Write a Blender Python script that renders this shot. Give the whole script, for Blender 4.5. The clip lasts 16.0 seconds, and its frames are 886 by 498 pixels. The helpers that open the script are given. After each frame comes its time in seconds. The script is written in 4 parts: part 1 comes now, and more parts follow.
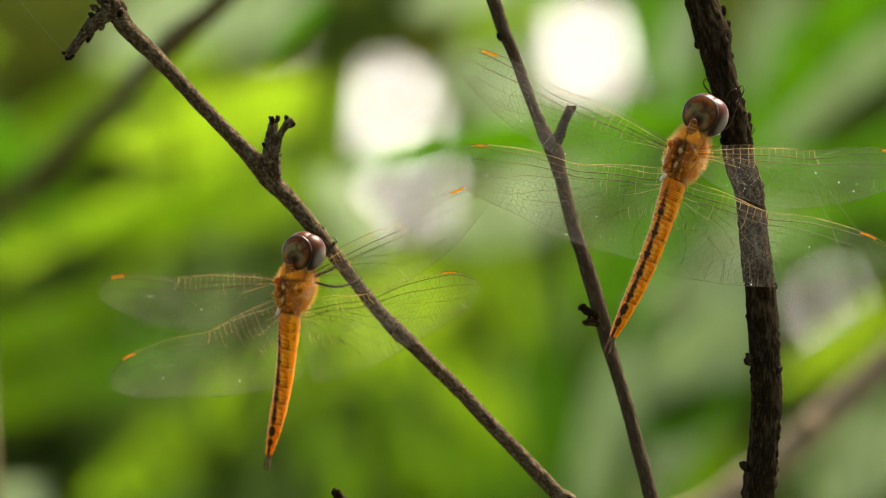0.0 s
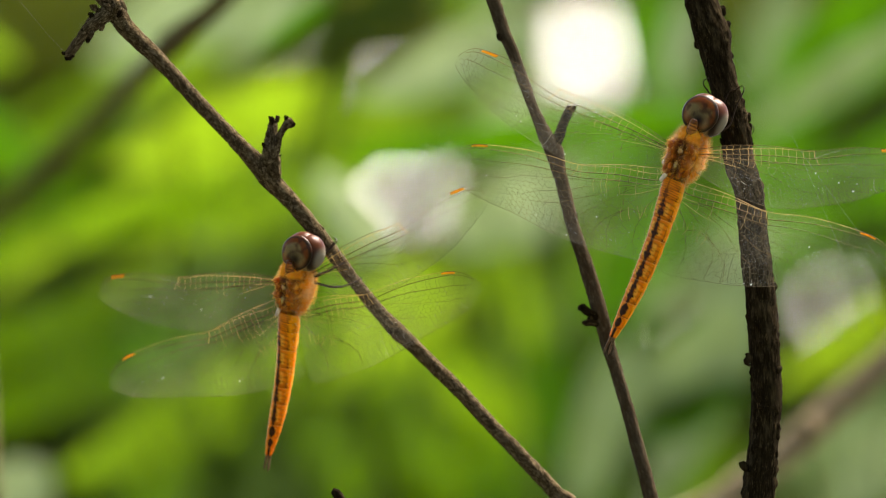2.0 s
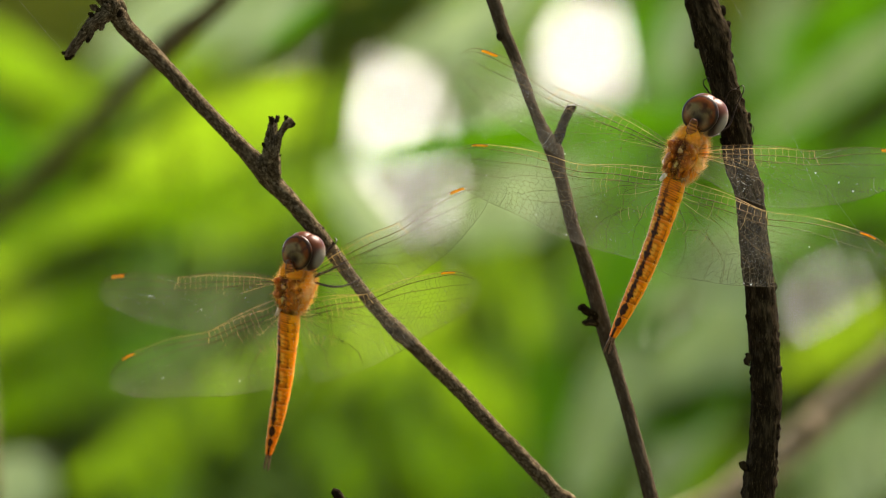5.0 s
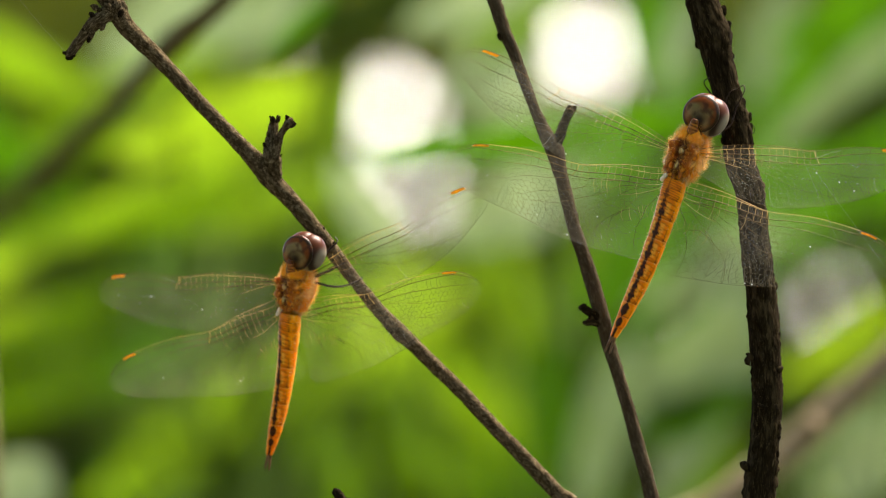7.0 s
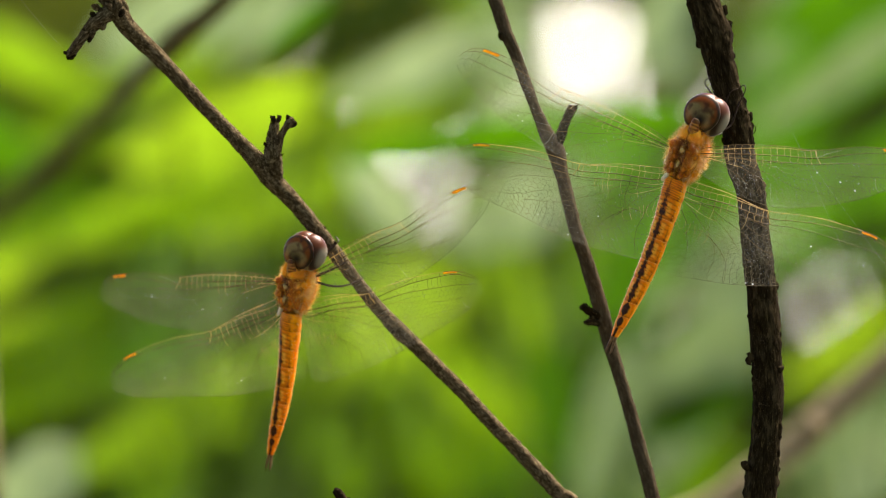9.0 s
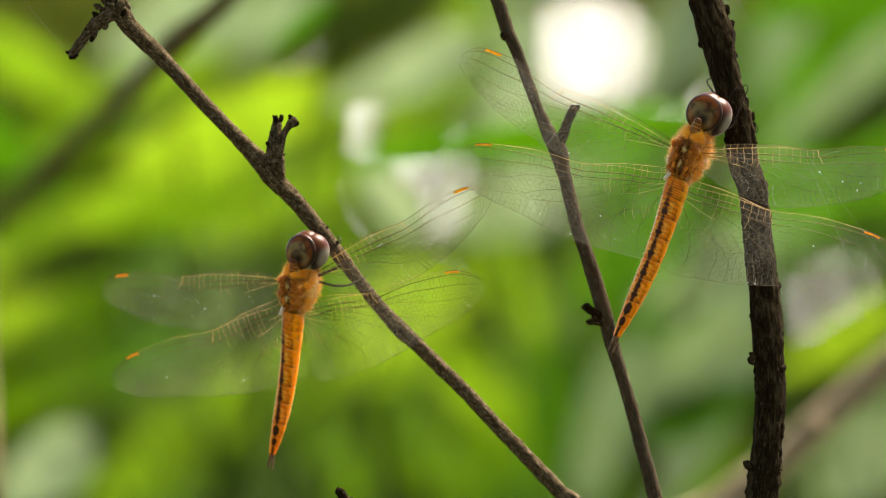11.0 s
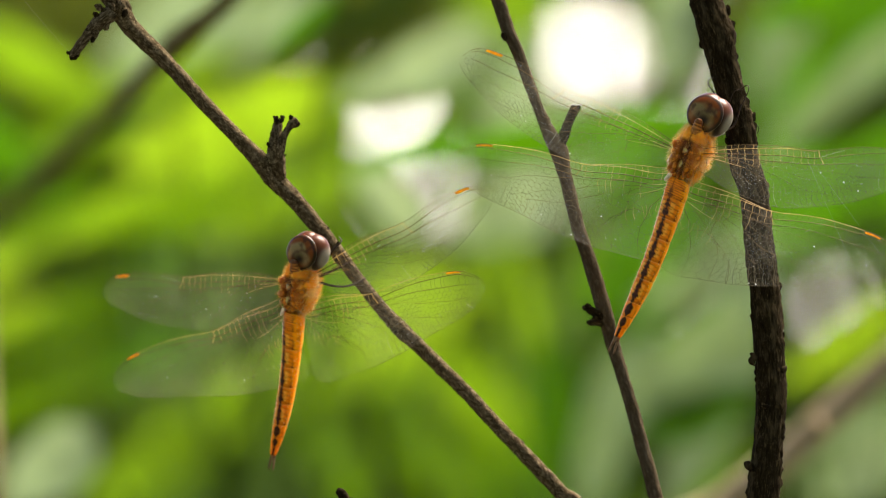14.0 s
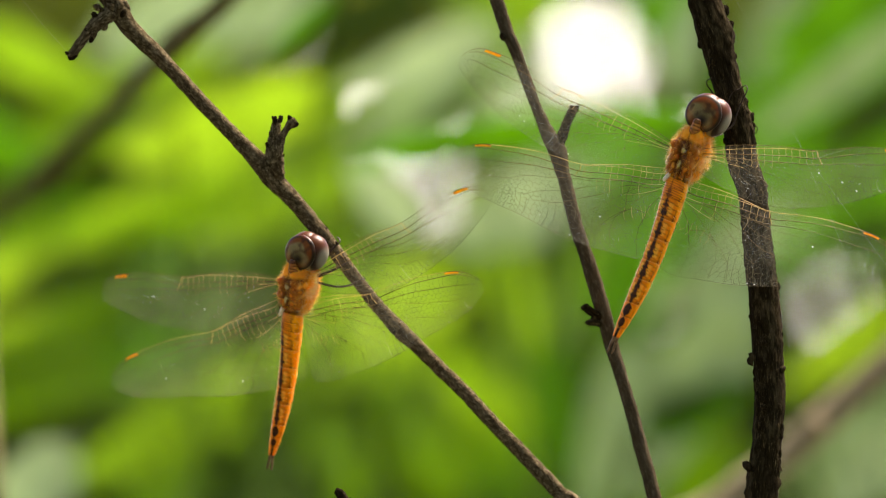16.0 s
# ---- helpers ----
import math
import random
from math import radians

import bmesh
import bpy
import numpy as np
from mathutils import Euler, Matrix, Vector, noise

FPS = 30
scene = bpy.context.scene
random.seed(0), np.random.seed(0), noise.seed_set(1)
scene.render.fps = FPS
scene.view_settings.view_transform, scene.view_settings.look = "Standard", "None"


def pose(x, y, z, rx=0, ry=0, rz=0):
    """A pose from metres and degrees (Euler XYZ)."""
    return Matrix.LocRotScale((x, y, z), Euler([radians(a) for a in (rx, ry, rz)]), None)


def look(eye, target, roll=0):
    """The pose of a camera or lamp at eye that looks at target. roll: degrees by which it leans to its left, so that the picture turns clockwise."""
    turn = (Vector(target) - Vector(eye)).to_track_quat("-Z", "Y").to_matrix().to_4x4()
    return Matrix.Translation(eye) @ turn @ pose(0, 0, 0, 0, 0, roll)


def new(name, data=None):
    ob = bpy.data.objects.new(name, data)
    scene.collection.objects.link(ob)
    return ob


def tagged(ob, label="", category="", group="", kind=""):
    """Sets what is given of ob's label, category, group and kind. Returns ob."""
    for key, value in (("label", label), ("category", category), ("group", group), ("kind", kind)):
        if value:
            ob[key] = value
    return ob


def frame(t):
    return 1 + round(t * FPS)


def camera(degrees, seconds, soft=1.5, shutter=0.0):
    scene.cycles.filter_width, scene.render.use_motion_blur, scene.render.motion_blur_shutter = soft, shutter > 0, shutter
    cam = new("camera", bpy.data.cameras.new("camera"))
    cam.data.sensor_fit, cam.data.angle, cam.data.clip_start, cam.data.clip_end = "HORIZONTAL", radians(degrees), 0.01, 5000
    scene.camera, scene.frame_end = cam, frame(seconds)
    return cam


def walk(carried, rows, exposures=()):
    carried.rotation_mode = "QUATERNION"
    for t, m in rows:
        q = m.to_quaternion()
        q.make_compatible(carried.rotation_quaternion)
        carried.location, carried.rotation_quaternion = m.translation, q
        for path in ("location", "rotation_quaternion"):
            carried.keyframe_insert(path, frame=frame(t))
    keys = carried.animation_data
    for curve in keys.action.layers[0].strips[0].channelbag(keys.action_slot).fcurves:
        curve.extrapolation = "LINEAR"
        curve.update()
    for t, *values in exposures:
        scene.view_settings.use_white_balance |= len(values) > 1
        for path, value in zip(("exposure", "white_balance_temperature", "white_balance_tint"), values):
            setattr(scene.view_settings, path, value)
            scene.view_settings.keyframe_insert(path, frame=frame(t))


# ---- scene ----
# Metres. The insects sit in the plane y = 0, the camera looks along +y from DIST away.
LENS = 10.0
DIST = 0.89612
UP = 1.2
cam = camera(LENS, 16.0, soft=1.0)
cam.data.dof.use_dof = True
cam.data.dof.focus_distance = DIST
cam.data.dof.aperture_fstop = 9.5
cam.data.dof.aperture_blades = 0


def cam_pose(pan, tilt=0.0):
    """Camera on its tripod; pan and tilt in thousandths of a degree (pan to the left, tilt down)."""
    return pose(0, -DIST, UP, 90 - tilt / 1000, 0, pan / 1000)


CAM_ROWS = [(0, cam_pose(-1)), (0.5, cam_pose(-5)), (1, cam_pose(-5)), (2, cam_pose(-3, -2)), (3, cam_pose(-7, -1)), (4, cam_pose(-8, -1)),
            (5.2, cam_pose(-2)), (6.5, cam_pose(5)), (7.5, cam_pose(9, 1)), (8.2, cam_pose(15, 1)), (9, cam_pose(16, 4)),
            (10.2, cam_pose(31, 8)), (11.5, cam_pose(46, 9)), (12.2, cam_pose(50, 8)), (13, cam_pose(53, 4)),
            (14, cam_pose(51, 2)), (15, cam_pose(47, 1)), (15.5, cam_pose(45, 1)), (16, cam_pose(34, 0))]
walk(cam, CAM_ROWS, exposures=((0, 2.03, 7300, 17), (8, 2.08, 7300, 17), (12, 2.15, 7300, 17), (16, 2.15, 7300, 17)))

# ---- light ----
SUN_TO = Vector((0.42, 0.36, 0.83)).normalized()
world = bpy.data.worlds.new("sky")
scene.world = world
world.use_nodes = True
wn = world.node_tree
sky = wn.nodes.new("ShaderNodeTexSky")
sky.sky_type = "NISHITA"
sky.sun_disc = False
sky.sun_elevation = math.asin(SUN_TO.z)
sky.sun_rotation = math.atan2(SUN_TO.x, SUN_TO.y)
sky.air_density, sky.dust_density = 1.0, 1.0
wn.links.new(sky.outputs[0], wn.nodes["Background"].inputs[0])
wn.nodes["Background"].inputs[1].default_value = 0.10
sun_data = bpy.data.lights.new("sun", "SUN")
sun_data.energy, sun_data.angle, sun_data.color = 5.0, radians(30), (1.0, 0.95, 0.86)
sun = new("sun", sun_data)
sun.matrix_basis = look(SUN_TO * 20, (0, 0, 0))


# ---- materials ----
class Mat:
    """A small wrapper round a node material."""

    def __init__(self, name):
        self.m = bpy.data.materials.new(name)
        self.m.use_nodes = True
        self.t = self.m.node_tree
        self.b = self.t.nodes["Principled BSDF"]
        self.out = self.t.nodes["Material Output"]
        self.co = self.t.nodes.new("ShaderNodeTexCoord").outputs["Object"]

    def node(self, kind, **values):
        n = self.t.nodes.new(kind)
        for k, v in values.items():
            n.inputs[k].default_value = v
        return n

    def link(self, a, b):
        self.t.links.new(a, b)

    def noise(self, scale, detail=4.0, rough=0.6, stretch=None):
        n = self.node("ShaderNodeTexNoise", Scale=scale, Detail=detail, Roughness=rough)
        src = self.co
        if stretch:
            mp = self.node("ShaderNodeMapping", Scale=stretch)
            self.link(src, mp.inputs[0])
            src = mp.outputs[0]
        self.link(src, n.inputs["Vector"])
        return n.outputs["Fac"]

    def ramp(self, fac, stops):
        r = self.t.nodes.new("ShaderNodeValToRGB")
        els = r.color_ramp.elements
        while len(els) < len(stops):
            els.new(0.5)
        for e, (p, c) in zip(els, stops):
            e.position, e.color = p, (*c, 1)
        self.link(fac, r.inputs[0])
        return r.outputs[0]

    def mix(self, fac, a, b, mode="MIX"):
        n = self.t.nodes.new("ShaderNodeMix")
        n.data_type, n.blend_type = "RGBA", mode
        for val, sock in ((fac, n.inputs["Factor"]), (a, n.inputs["A"]), (b, n.inputs["B"])):
            if isinstance(val, bpy.types.NodeSocket):
                self.link(val, sock)
            elif isinstance(val, tuple):
                sock.default_value = (*val, 1)
            else:
                sock.default_value = val
        return n.outputs["Result"]

    def bump(self, height, strength, dist):
        n = self.node("ShaderNodeBump", Strength=strength, Distance=dist)
        self.link(height, n.inputs["Height"])
        self.link(n.outputs[0], self.b.inputs["Normal"])

    def set(self, **values):
        for k, v in values.items():
            sock = self.b.inputs[k.replace("_", " ")]
            if isinstance(v, bpy.types.NodeSocket):
                self.link(v, sock)
            else:
                sock.default_value = (*v, 1) if isinstance(v, tuple) else v
        return self

    def add_translucent(self, colour, share):
        """Lets light through from behind, as thin tissue does."""
        tr = self.t.nodes.new("ShaderNodeBsdfTranslucent")
        if isinstance(colour, tuple):
            tr.inputs[0].default_value = (*colour, 1)
        else:
            self.link(colour, tr.inputs[0])
        mx = self.node("ShaderNodeMixShader", Fac=share)
        self.link(self.b.outputs[0], mx.inputs[1])
        self.link(tr.outputs[0], mx.inputs[2])
        self.link(mx.outputs[0], self.out.inputs[0])
        return self


def make_bark(name, dark, mid, pale, fine=2300.0, run=0.55, low=0.42, high=0.60):
    k = Mat(name)
    at = k.t.nodes.new("ShaderNodeAttribute")
    at.attribute_name = "along"
    k.co = at.outputs["Vector"]
    big = k.noise(fine * 0.35, 5, 0.65, (1.0, 1.0, run * 1.2))
    grain = k.noise(fine, 9, 0.75, (1.0, 1.0, run))
    speck = k.noise(fine * 2.2, 4, 0.7)
    c1 = k.ramp(big, [(0.34, dark), (0.50, mid), (0.70, pale)])
    c2 = k.mix(0.68, c1, k.ramp(grain, [(low, dark), ((low + high) / 2, mid), (high, pale)]))
    c2 = k.mix(k.ramp(speck, [(0.62, (0.0, 0.0, 0.0)), (0.70, (0.6, 0.6, 0.6))]), c2, pale)
    k.set(Base_Color=c2, Roughness=0.95, Specular_IOR_Level=0.02)
    k.bump(grain, 1.0, 0.0005)
    return k.m


BARK = make_bark("bark", (0.013, 0.0085, 0.0035), (0.058, 0.042, 0.021), (0.28, 0.22, 0.13), 2600.0, 0.6, 0.38, 0.64)
BARK_GREY = make_bark("smooth_grey_bark", (0.026, 0.018, 0.0095), (0.052, 0.039, 0.023), (0.125, 0.10, 0.064), 1800.0, 0.3, 0.36, 0.68)
BARK_DARK = make_bark("old_bark", (0.006, 0.004, 0.0016), (0.019, 0.0135, 0.006), (0.14, 0.108, 0.056), 1900.0, 0.25, 0.44, 0.70)
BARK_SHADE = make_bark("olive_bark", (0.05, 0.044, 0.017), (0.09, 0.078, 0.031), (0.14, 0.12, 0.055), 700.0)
BARK_SOFT = make_bark("brown_bark", (0.14, 0.105, 0.058), (0.27, 0.21, 0.125), (0.40, 0.32, 0.20), 700.0)


def make_painted(name, rough, glow=0.0, spec=0.5, bump=0.15, scale=2600.0):
    """A body tissue whose pattern is carried by the mesh's colour layer."""
    k = Mat(name)
    at = k.t.nodes.new("ShaderNodeVertexColor")
    at.layer_name = "col"
    n = k.noise(scale, 4, 0.6)
    c = k.mix(0.35, at.outputs[0], k.ramp(n, [(0.25, (0.45, 0.40, 0.35)), (0.75, (1.0, 1.0, 1.0))]), "MULTIPLY")
    k.set(Base_Color=c, Roughness=rough, Specular_IOR_Level=spec)
    k.bump(n, bump, 0.0002)
    if glow:
        k.set(Subsurface_Weight=glow, Subsurface_Scale=0.0028)
        k.b.inputs["Subsurface Radius"].default_value = (1.0, 0.42, 0.08)
    return k.m


CUTICLE = make_painted("cuticle", 0.40, 0.55, 0.12)
THORAX = make_painted("downy_cuticle", 0.5, 0.65, 0.15)
EYE = make_painted("compound_eye", 0.34, 0.0, 0.10, 0.05, 6000.0)


def make_plain(name, colour, rough, trans=0.0, other=None, scale=1500.0, spec=0.3):
    k = Mat(name)
    c = k.ramp(k.noise(scale, 4), [(0.3, tuple(v * 0.6 for v in colour)), (0.7, other or colour)])
    k.set(Base_Color=c, Roughness=rough, Specular_IOR_Level=spec)
    if trans:
        k.add_translucent(c, trans)
    return k.m


HAIR = make_plain("golden_hair", (0.91, 0.36, 0.024), 0.5, 0.65, (0.97, 0.57, 0.10), 600.0, 0.3)
PLATE = make_plain("tan_cuticle", (0.42, 0.24, 0.08), 0.5, 0.1)
CLASP = make_plain("dark_amber_cuticle", (0.09, 0.045, 0.016), 0.5, 0.4, (0.32, 0.20, 0.10))
# Hair for the outline; its pale colour carries the rim light.
HAIR_RIM = make_plain("rim_lit_hair", (0.88, 0.56, 0.20), 0.5, 0.6, (0.96, 0.76, 0.40), 600.0, 0.3)
CREAM = make_plain("cream_cuticle", (0.98, 0.90, 0.70), 0.5, 0.35)
LEG = make_plain("leg_cuticle", (0.03, 0.016, 0.008), 0.6, spec=0.15)
VEIN = make_plain("vein", (0.060, 0.036, 0.013), 0.7, 0.3, (0.20, 0.125, 0.042), 300.0, 0.1)
VEIN_GOLD = make_plain("golden_vein", (0.46, 0.30, 0.09), 0.6, 0.5, (0.76, 0.55, 0.21), 300.0, 0.2)
VEIN_NET = make_plain("net_vein", (0.045, 0.034, 0.016), 0.6, 0.45, (0.20, 0.165, 0.085), 200.0, 0.2)
# Silvery colour that stands for glints on veins and pleats.
VEIN_GLINT = make_plain("vein_glint", (0.30, 0.28, 0.20), 0.4, 0.5, (0.55, 0.52, 0.40), 200.0, 0.4)
STIGMA = make_plain("wing_spot", (0.92, 0.42, 0.02), 0.45, 0.55, (1.0, 0.56, 0.03))
SILK = make_plain("silk", (0.42, 0.42, 0.38), 0.5, 0.3)
SPECK = make_plain("white_speck", (0.80, 0.80, 0.76), 0.4, 0.5, (0.92, 0.92, 0.88))
DUST_GLINT = make_plain("dust_glint", (0.5, 0.5, 0.46), 0.6, 0.5)


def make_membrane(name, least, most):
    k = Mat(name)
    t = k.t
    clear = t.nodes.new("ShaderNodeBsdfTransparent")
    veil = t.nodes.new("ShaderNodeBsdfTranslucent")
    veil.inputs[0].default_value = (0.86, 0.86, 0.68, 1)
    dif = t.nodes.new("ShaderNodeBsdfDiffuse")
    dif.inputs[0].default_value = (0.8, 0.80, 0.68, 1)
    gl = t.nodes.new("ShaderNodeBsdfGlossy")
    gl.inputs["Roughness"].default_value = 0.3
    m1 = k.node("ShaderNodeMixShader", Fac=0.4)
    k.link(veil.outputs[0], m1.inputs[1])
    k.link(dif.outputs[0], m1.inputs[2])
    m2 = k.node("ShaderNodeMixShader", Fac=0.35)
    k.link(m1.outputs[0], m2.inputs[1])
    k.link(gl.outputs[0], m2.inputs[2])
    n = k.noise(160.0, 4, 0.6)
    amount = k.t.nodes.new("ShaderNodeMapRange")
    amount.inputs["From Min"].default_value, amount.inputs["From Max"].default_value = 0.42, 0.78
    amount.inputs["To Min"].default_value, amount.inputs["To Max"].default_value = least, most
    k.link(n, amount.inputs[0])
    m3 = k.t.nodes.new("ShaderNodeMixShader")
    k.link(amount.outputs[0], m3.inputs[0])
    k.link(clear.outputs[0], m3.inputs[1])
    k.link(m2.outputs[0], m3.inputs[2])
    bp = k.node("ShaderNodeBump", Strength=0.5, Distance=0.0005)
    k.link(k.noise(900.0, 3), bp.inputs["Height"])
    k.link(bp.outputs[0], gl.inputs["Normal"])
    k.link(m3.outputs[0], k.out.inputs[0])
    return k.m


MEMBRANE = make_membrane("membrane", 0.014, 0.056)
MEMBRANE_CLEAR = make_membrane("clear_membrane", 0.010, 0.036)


def make_leaf(name, dark, light, glow, share, rough=0.4):
    k = Mat(name)
    info = k.t.nodes.new("ShaderNodeObjectInfo").outputs["Random"]
    n = k.noise(60.0, 5, 0.6)
    c = k.ramp(n, [(0.3, dark), (0.7, light)])
    c = k.mix(info, c, k.mix(1.0, c, (0.75, 0.85, 0.7), "MULTIPLY"))
    k.set(Base_Color=c, Roughness=rough, Specular_IOR_Level=0.5)
    k.bump(k.noise(300.0, 4), 0.3, 0.002)
    g = k.ramp(n, [(0.3, tuple(v * 0.75 for v in glow)), (0.7, glow)])
    k.add_translucent(g, share)
    return k.m


LEAF_LIME = make_leaf("lime_leaf", (0.05, 0.12, 0.015), (0.09, 0.19, 0.02), (0.40, 0.555, 0.085), 0.64, 0.6)
LEAF_MID = make_leaf("mid_green_leaf", (0.035, 0.09, 0.010), (0.06, 0.14, 0.015), (0.32, 0.48, 0.035), 0.60, 0.6)
LEAF_GREEN = make_leaf("green_leaf", (0.025, 0.08, 0.008), (0.045, 0.12, 0.012), (0.25, 0.47, 0.022), 0.58, 0.55)
# Darker leaf: the deep shade of the undergrowth is put into its colour.
LEAF_DARK = make_leaf("shade_toned_leaf", (0.018, 0.04, 0.008), (0.04, 0.075, 0.014), (0.14, 0.20, 0.015), 0.45, 0.7)
# Brighter, yellower copy of the lime leaf: sunlight put into the colour.
LEAF_GOLD = make_leaf("sunlit_leaf", (0.09, 0.14, 0.015), (0.16, 0.21, 0.02), (0.50, 0.66, 0.115), 0.66, 0.6)
# Far leaves, likewise coloured dark for the shade they stand in.
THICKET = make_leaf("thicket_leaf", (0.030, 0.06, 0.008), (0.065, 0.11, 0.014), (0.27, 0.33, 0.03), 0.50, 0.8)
STEM = make_plain("green_stem", (0.045, 0.095, 0.012), 0.8, 0.3, (0.08, 0.16, 0.018), 80.0, 0.05)
# Pale leaves: the sky's sheen on glossy blades is put into their colour.
LEAF_DIM_SHEEN = make_leaf("dim_sheen_leaf", (0.27, 0.33, 0.21), (0.40, 0.47, 0.33), (0.45, 0.57, 0.31), 0.5, 0.35)
LEAF_PALE_SHEEN = make_leaf("pale_sheen_leaf", (0.36, 0.42, 0.29), (0.52, 0.58, 0.44), (0.56, 0.67, 0.43), 0.5, 0.35)


def make_ground():
    k = Mat("soil")
    c = k.ramp(k.noise(3.0, 8, 0.7), [(0.35, (0.035, 0.04, 0.015)), (0.5, (0.07, 0.055, 0.03)), (0.7, (0.05, 0.08, 0.02))])
    k.set(Base_Color=c, Roughness=0.95)
    k.bump(k.noise(40.0, 6), 0.6, 0.03)
    return k.m


SOIL = make_ground()


# ---- geometry helpers ----
def P(x, y, d=0.0):
    """The place d metres behind the insects' plane, at x, y in tenths of a millimetre across and down that plane from its upper left corner."""
    k = 1e-4 * (DIST + d) / DIST
    return Vector(((x - 784) * k, d, UP + (441 - y) * k))


def mesh_object(name, verts, faces, material, parent=None, label="", colours=None, smooth=True, along=None):
    me = bpy.data.meshes.new(name)
    me.from_pydata([tuple(v) for v in verts], [], faces)
    if smooth:
        me.polygons.foreach_set("use_smooth", [True] * len(me.polygons))
    if colours is not None:
        at = me.color_attributes.new("col", "FLOAT_COLOR", "POINT")
        at.data.foreach_set("color", [c for v in colours for c in (*v, 1.0)])
    if "bark" in material.name:
        at = me.attributes.new("along", "FLOAT_VECTOR", "POINT")
        at.data.foreach_set("vector", [c for v in (along or verts) for c in v])
    me.materials.append(material)
    ob = new(name, me)
    if parent:
        ob.parent = parent
    if label:
        ob["label"] = label
    return ob


def spline(points, step):
    """Catmull-Rom through rows of numbers, resampled to about the given step (in the first three columns)."""
    p = [np.array(q, float) for q in points]
    p = [2 * p[0] - p[1]] + p + [2 * p[-1] - p[-2]]
    out = []
    for i in range(1, len(p) - 2):
        n = max(2, int(np.linalg.norm((p[i + 1] - p[i])[:3]) / step))
        for j in range(n):
            t = j / n
            a, b, c, d = p[i - 1:i + 3]
            out.append(0.5 * (2 * b + (c - a) * t + (2 * a - 5 * b + 4 * c - d) * t * t + (3 * b - a - 3 * c + d) * t ** 3))
    out.append(p[-2])
    return out


def tube(rows, segs=8, step=0.0005, rough=0.0, grain=400.0, knots=()):
    """Vertices and faces of a tapered tube through rows (x, y, z, radius); knots: (share of length, angle, height, size)."""
    line = spline(rows, step)
    n = len(line)
    verts, faces = [], []
    up = Vector((0, 1, 0))
    for i, q in enumerate(line):
        c = Vector(q[:3])
        d = (Vector(line[min(i + 1, n - 1)][:3]) - Vector(line[max(i - 1, 0)][:3])).normalized()
        up = (up - d * up.dot(d)).normalized()
        side = d.cross(up)
        for j in range(segs):
            a = 2 * math.pi * j / segs
            way = side * math.cos(a) + up * math.sin(a)
            r = q[3]
            if rough:
                s = c + way * r
                f = noise.fractal(s * grain, 0.9, 2.1, 4)
                g = noise.noise(Vector((s.x * grain * 2.2, s.y * grain * 2.2, s.z * grain * 0.5)))
                h = noise.noise(Vector((s.x * grain * 6, s.y * grain * 6, s.z * grain * 2.5)))
                r *= 1 + rough * (0.6 * f + 0.5 * g + 0.55 * h)
                for at, ang, high, size in knots:
                    da = math.atan2(math.sin(a - ang), math.cos(a - ang)) * q[3]
                    dl = (i / (n - 1) - at) * (n - 1) * step
                    r += high * math.exp(-(da * da + dl * dl) / (size * size))
            verts.append(c + way * r)
    for i in range(n - 1):
        for j in range(segs):
            k = (j + 1) % segs
            faces.append((i * segs + j, i * segs + k, (i + 1) * segs + k, (i + 1) * segs + j))
    verts += [Vector(line[0][:3]), Vector(line[-1][:3])]
    for j in range(segs):
        k = (j + 1) % segs
        faces.append((len(verts) - 2, k, j))
        faces.append((len(verts) - 1, (n - 1) * segs + j, (n - 1) * segs + k))
    return verts, faces


def join(*pieces):
    verts, faces = [], []
    for v, f in pieces:
        o = len(verts)
        verts += v
        faces += [tuple(i + o for i in q) for q in f]
    return verts, faces


def ball(centre, radii, rows=16, cols=24, turn=None, bend=None):
    """An ellipsoid with poles on its z axis; bend(v) may shape its points."""
    verts, faces = [], []
    for i in range(rows + 1):
        th = math.pi * i / rows
        for j in range(cols):
            ph = 2 * math.pi * j / cols
            v = Vector((math.sin(th) * math.cos(ph), math.sin(th) * math.sin(ph), math.cos(th)))
            v = Vector((v.x * radii[0], v.y * radii[1], v.z * radii[2]))
            if bend:
                v = bend(v)
            verts.append(Vector(centre) + (turn @ v if turn else v))
    for i in range(rows):
        for j in range(cols):
            k = (j + 1) % cols
            faces.append((i * cols + j, (i + 1) * cols + j, (i + 1) * cols + k, i * cols + k))
    return verts, faces


def prism(a, b, r, normal):
    """A thin three-sided bar from a to b."""
    d = (b - a)
    if d.length < 1e-7:
        return [], []
    d.normalize()
    s = d.cross(normal).normalized() * r
    t = normal * r
    v = []
    for q in (a, b):
        v += [q + s - t * 0.5, q - s - t * 0.5, q + t]
    return v, [(0, 1, 4, 3), (1, 2, 5, 4), (2, 0, 3, 5)]


def lerp(a, b, t):
    return a + (b - a) * t


def blend(a, b, t):
    t = max(0.0, min(1.0, t))
    return tuple(x + (y - x) * t for x, y in zip(a, b))


def step(a, b, x):
    t = max(0.0, min(1.0, (x - a) / (b - a)))
    return t * t * (3 - 2 * t)
# ---- ground ----
def build_ground():
    n = 60
    verts, faces = [], []
    for i in range(n + 1):
        for j in range(n + 1):
            u, v = (2 * i / n - 1), (2 * j / n - 1)
            x, y = 300 * u * abs(u) ** 2, 300 * v * abs(v) ** 2
            verts.append((x, y, 0.03 * noise.noise(Vector((x * 1.5, y * 1.5, 0)))))
    for i in range(n):
        for j in range(n):
            a = i * (n + 1) + j
            faces.append((a, a + n + 1, a + n + 2, a + 1))
    tagged(mesh_object("ground", verts, faces, SOIL), "dark leaf-littered soil under the shrubs", "ground", kind="structure")


build_ground()


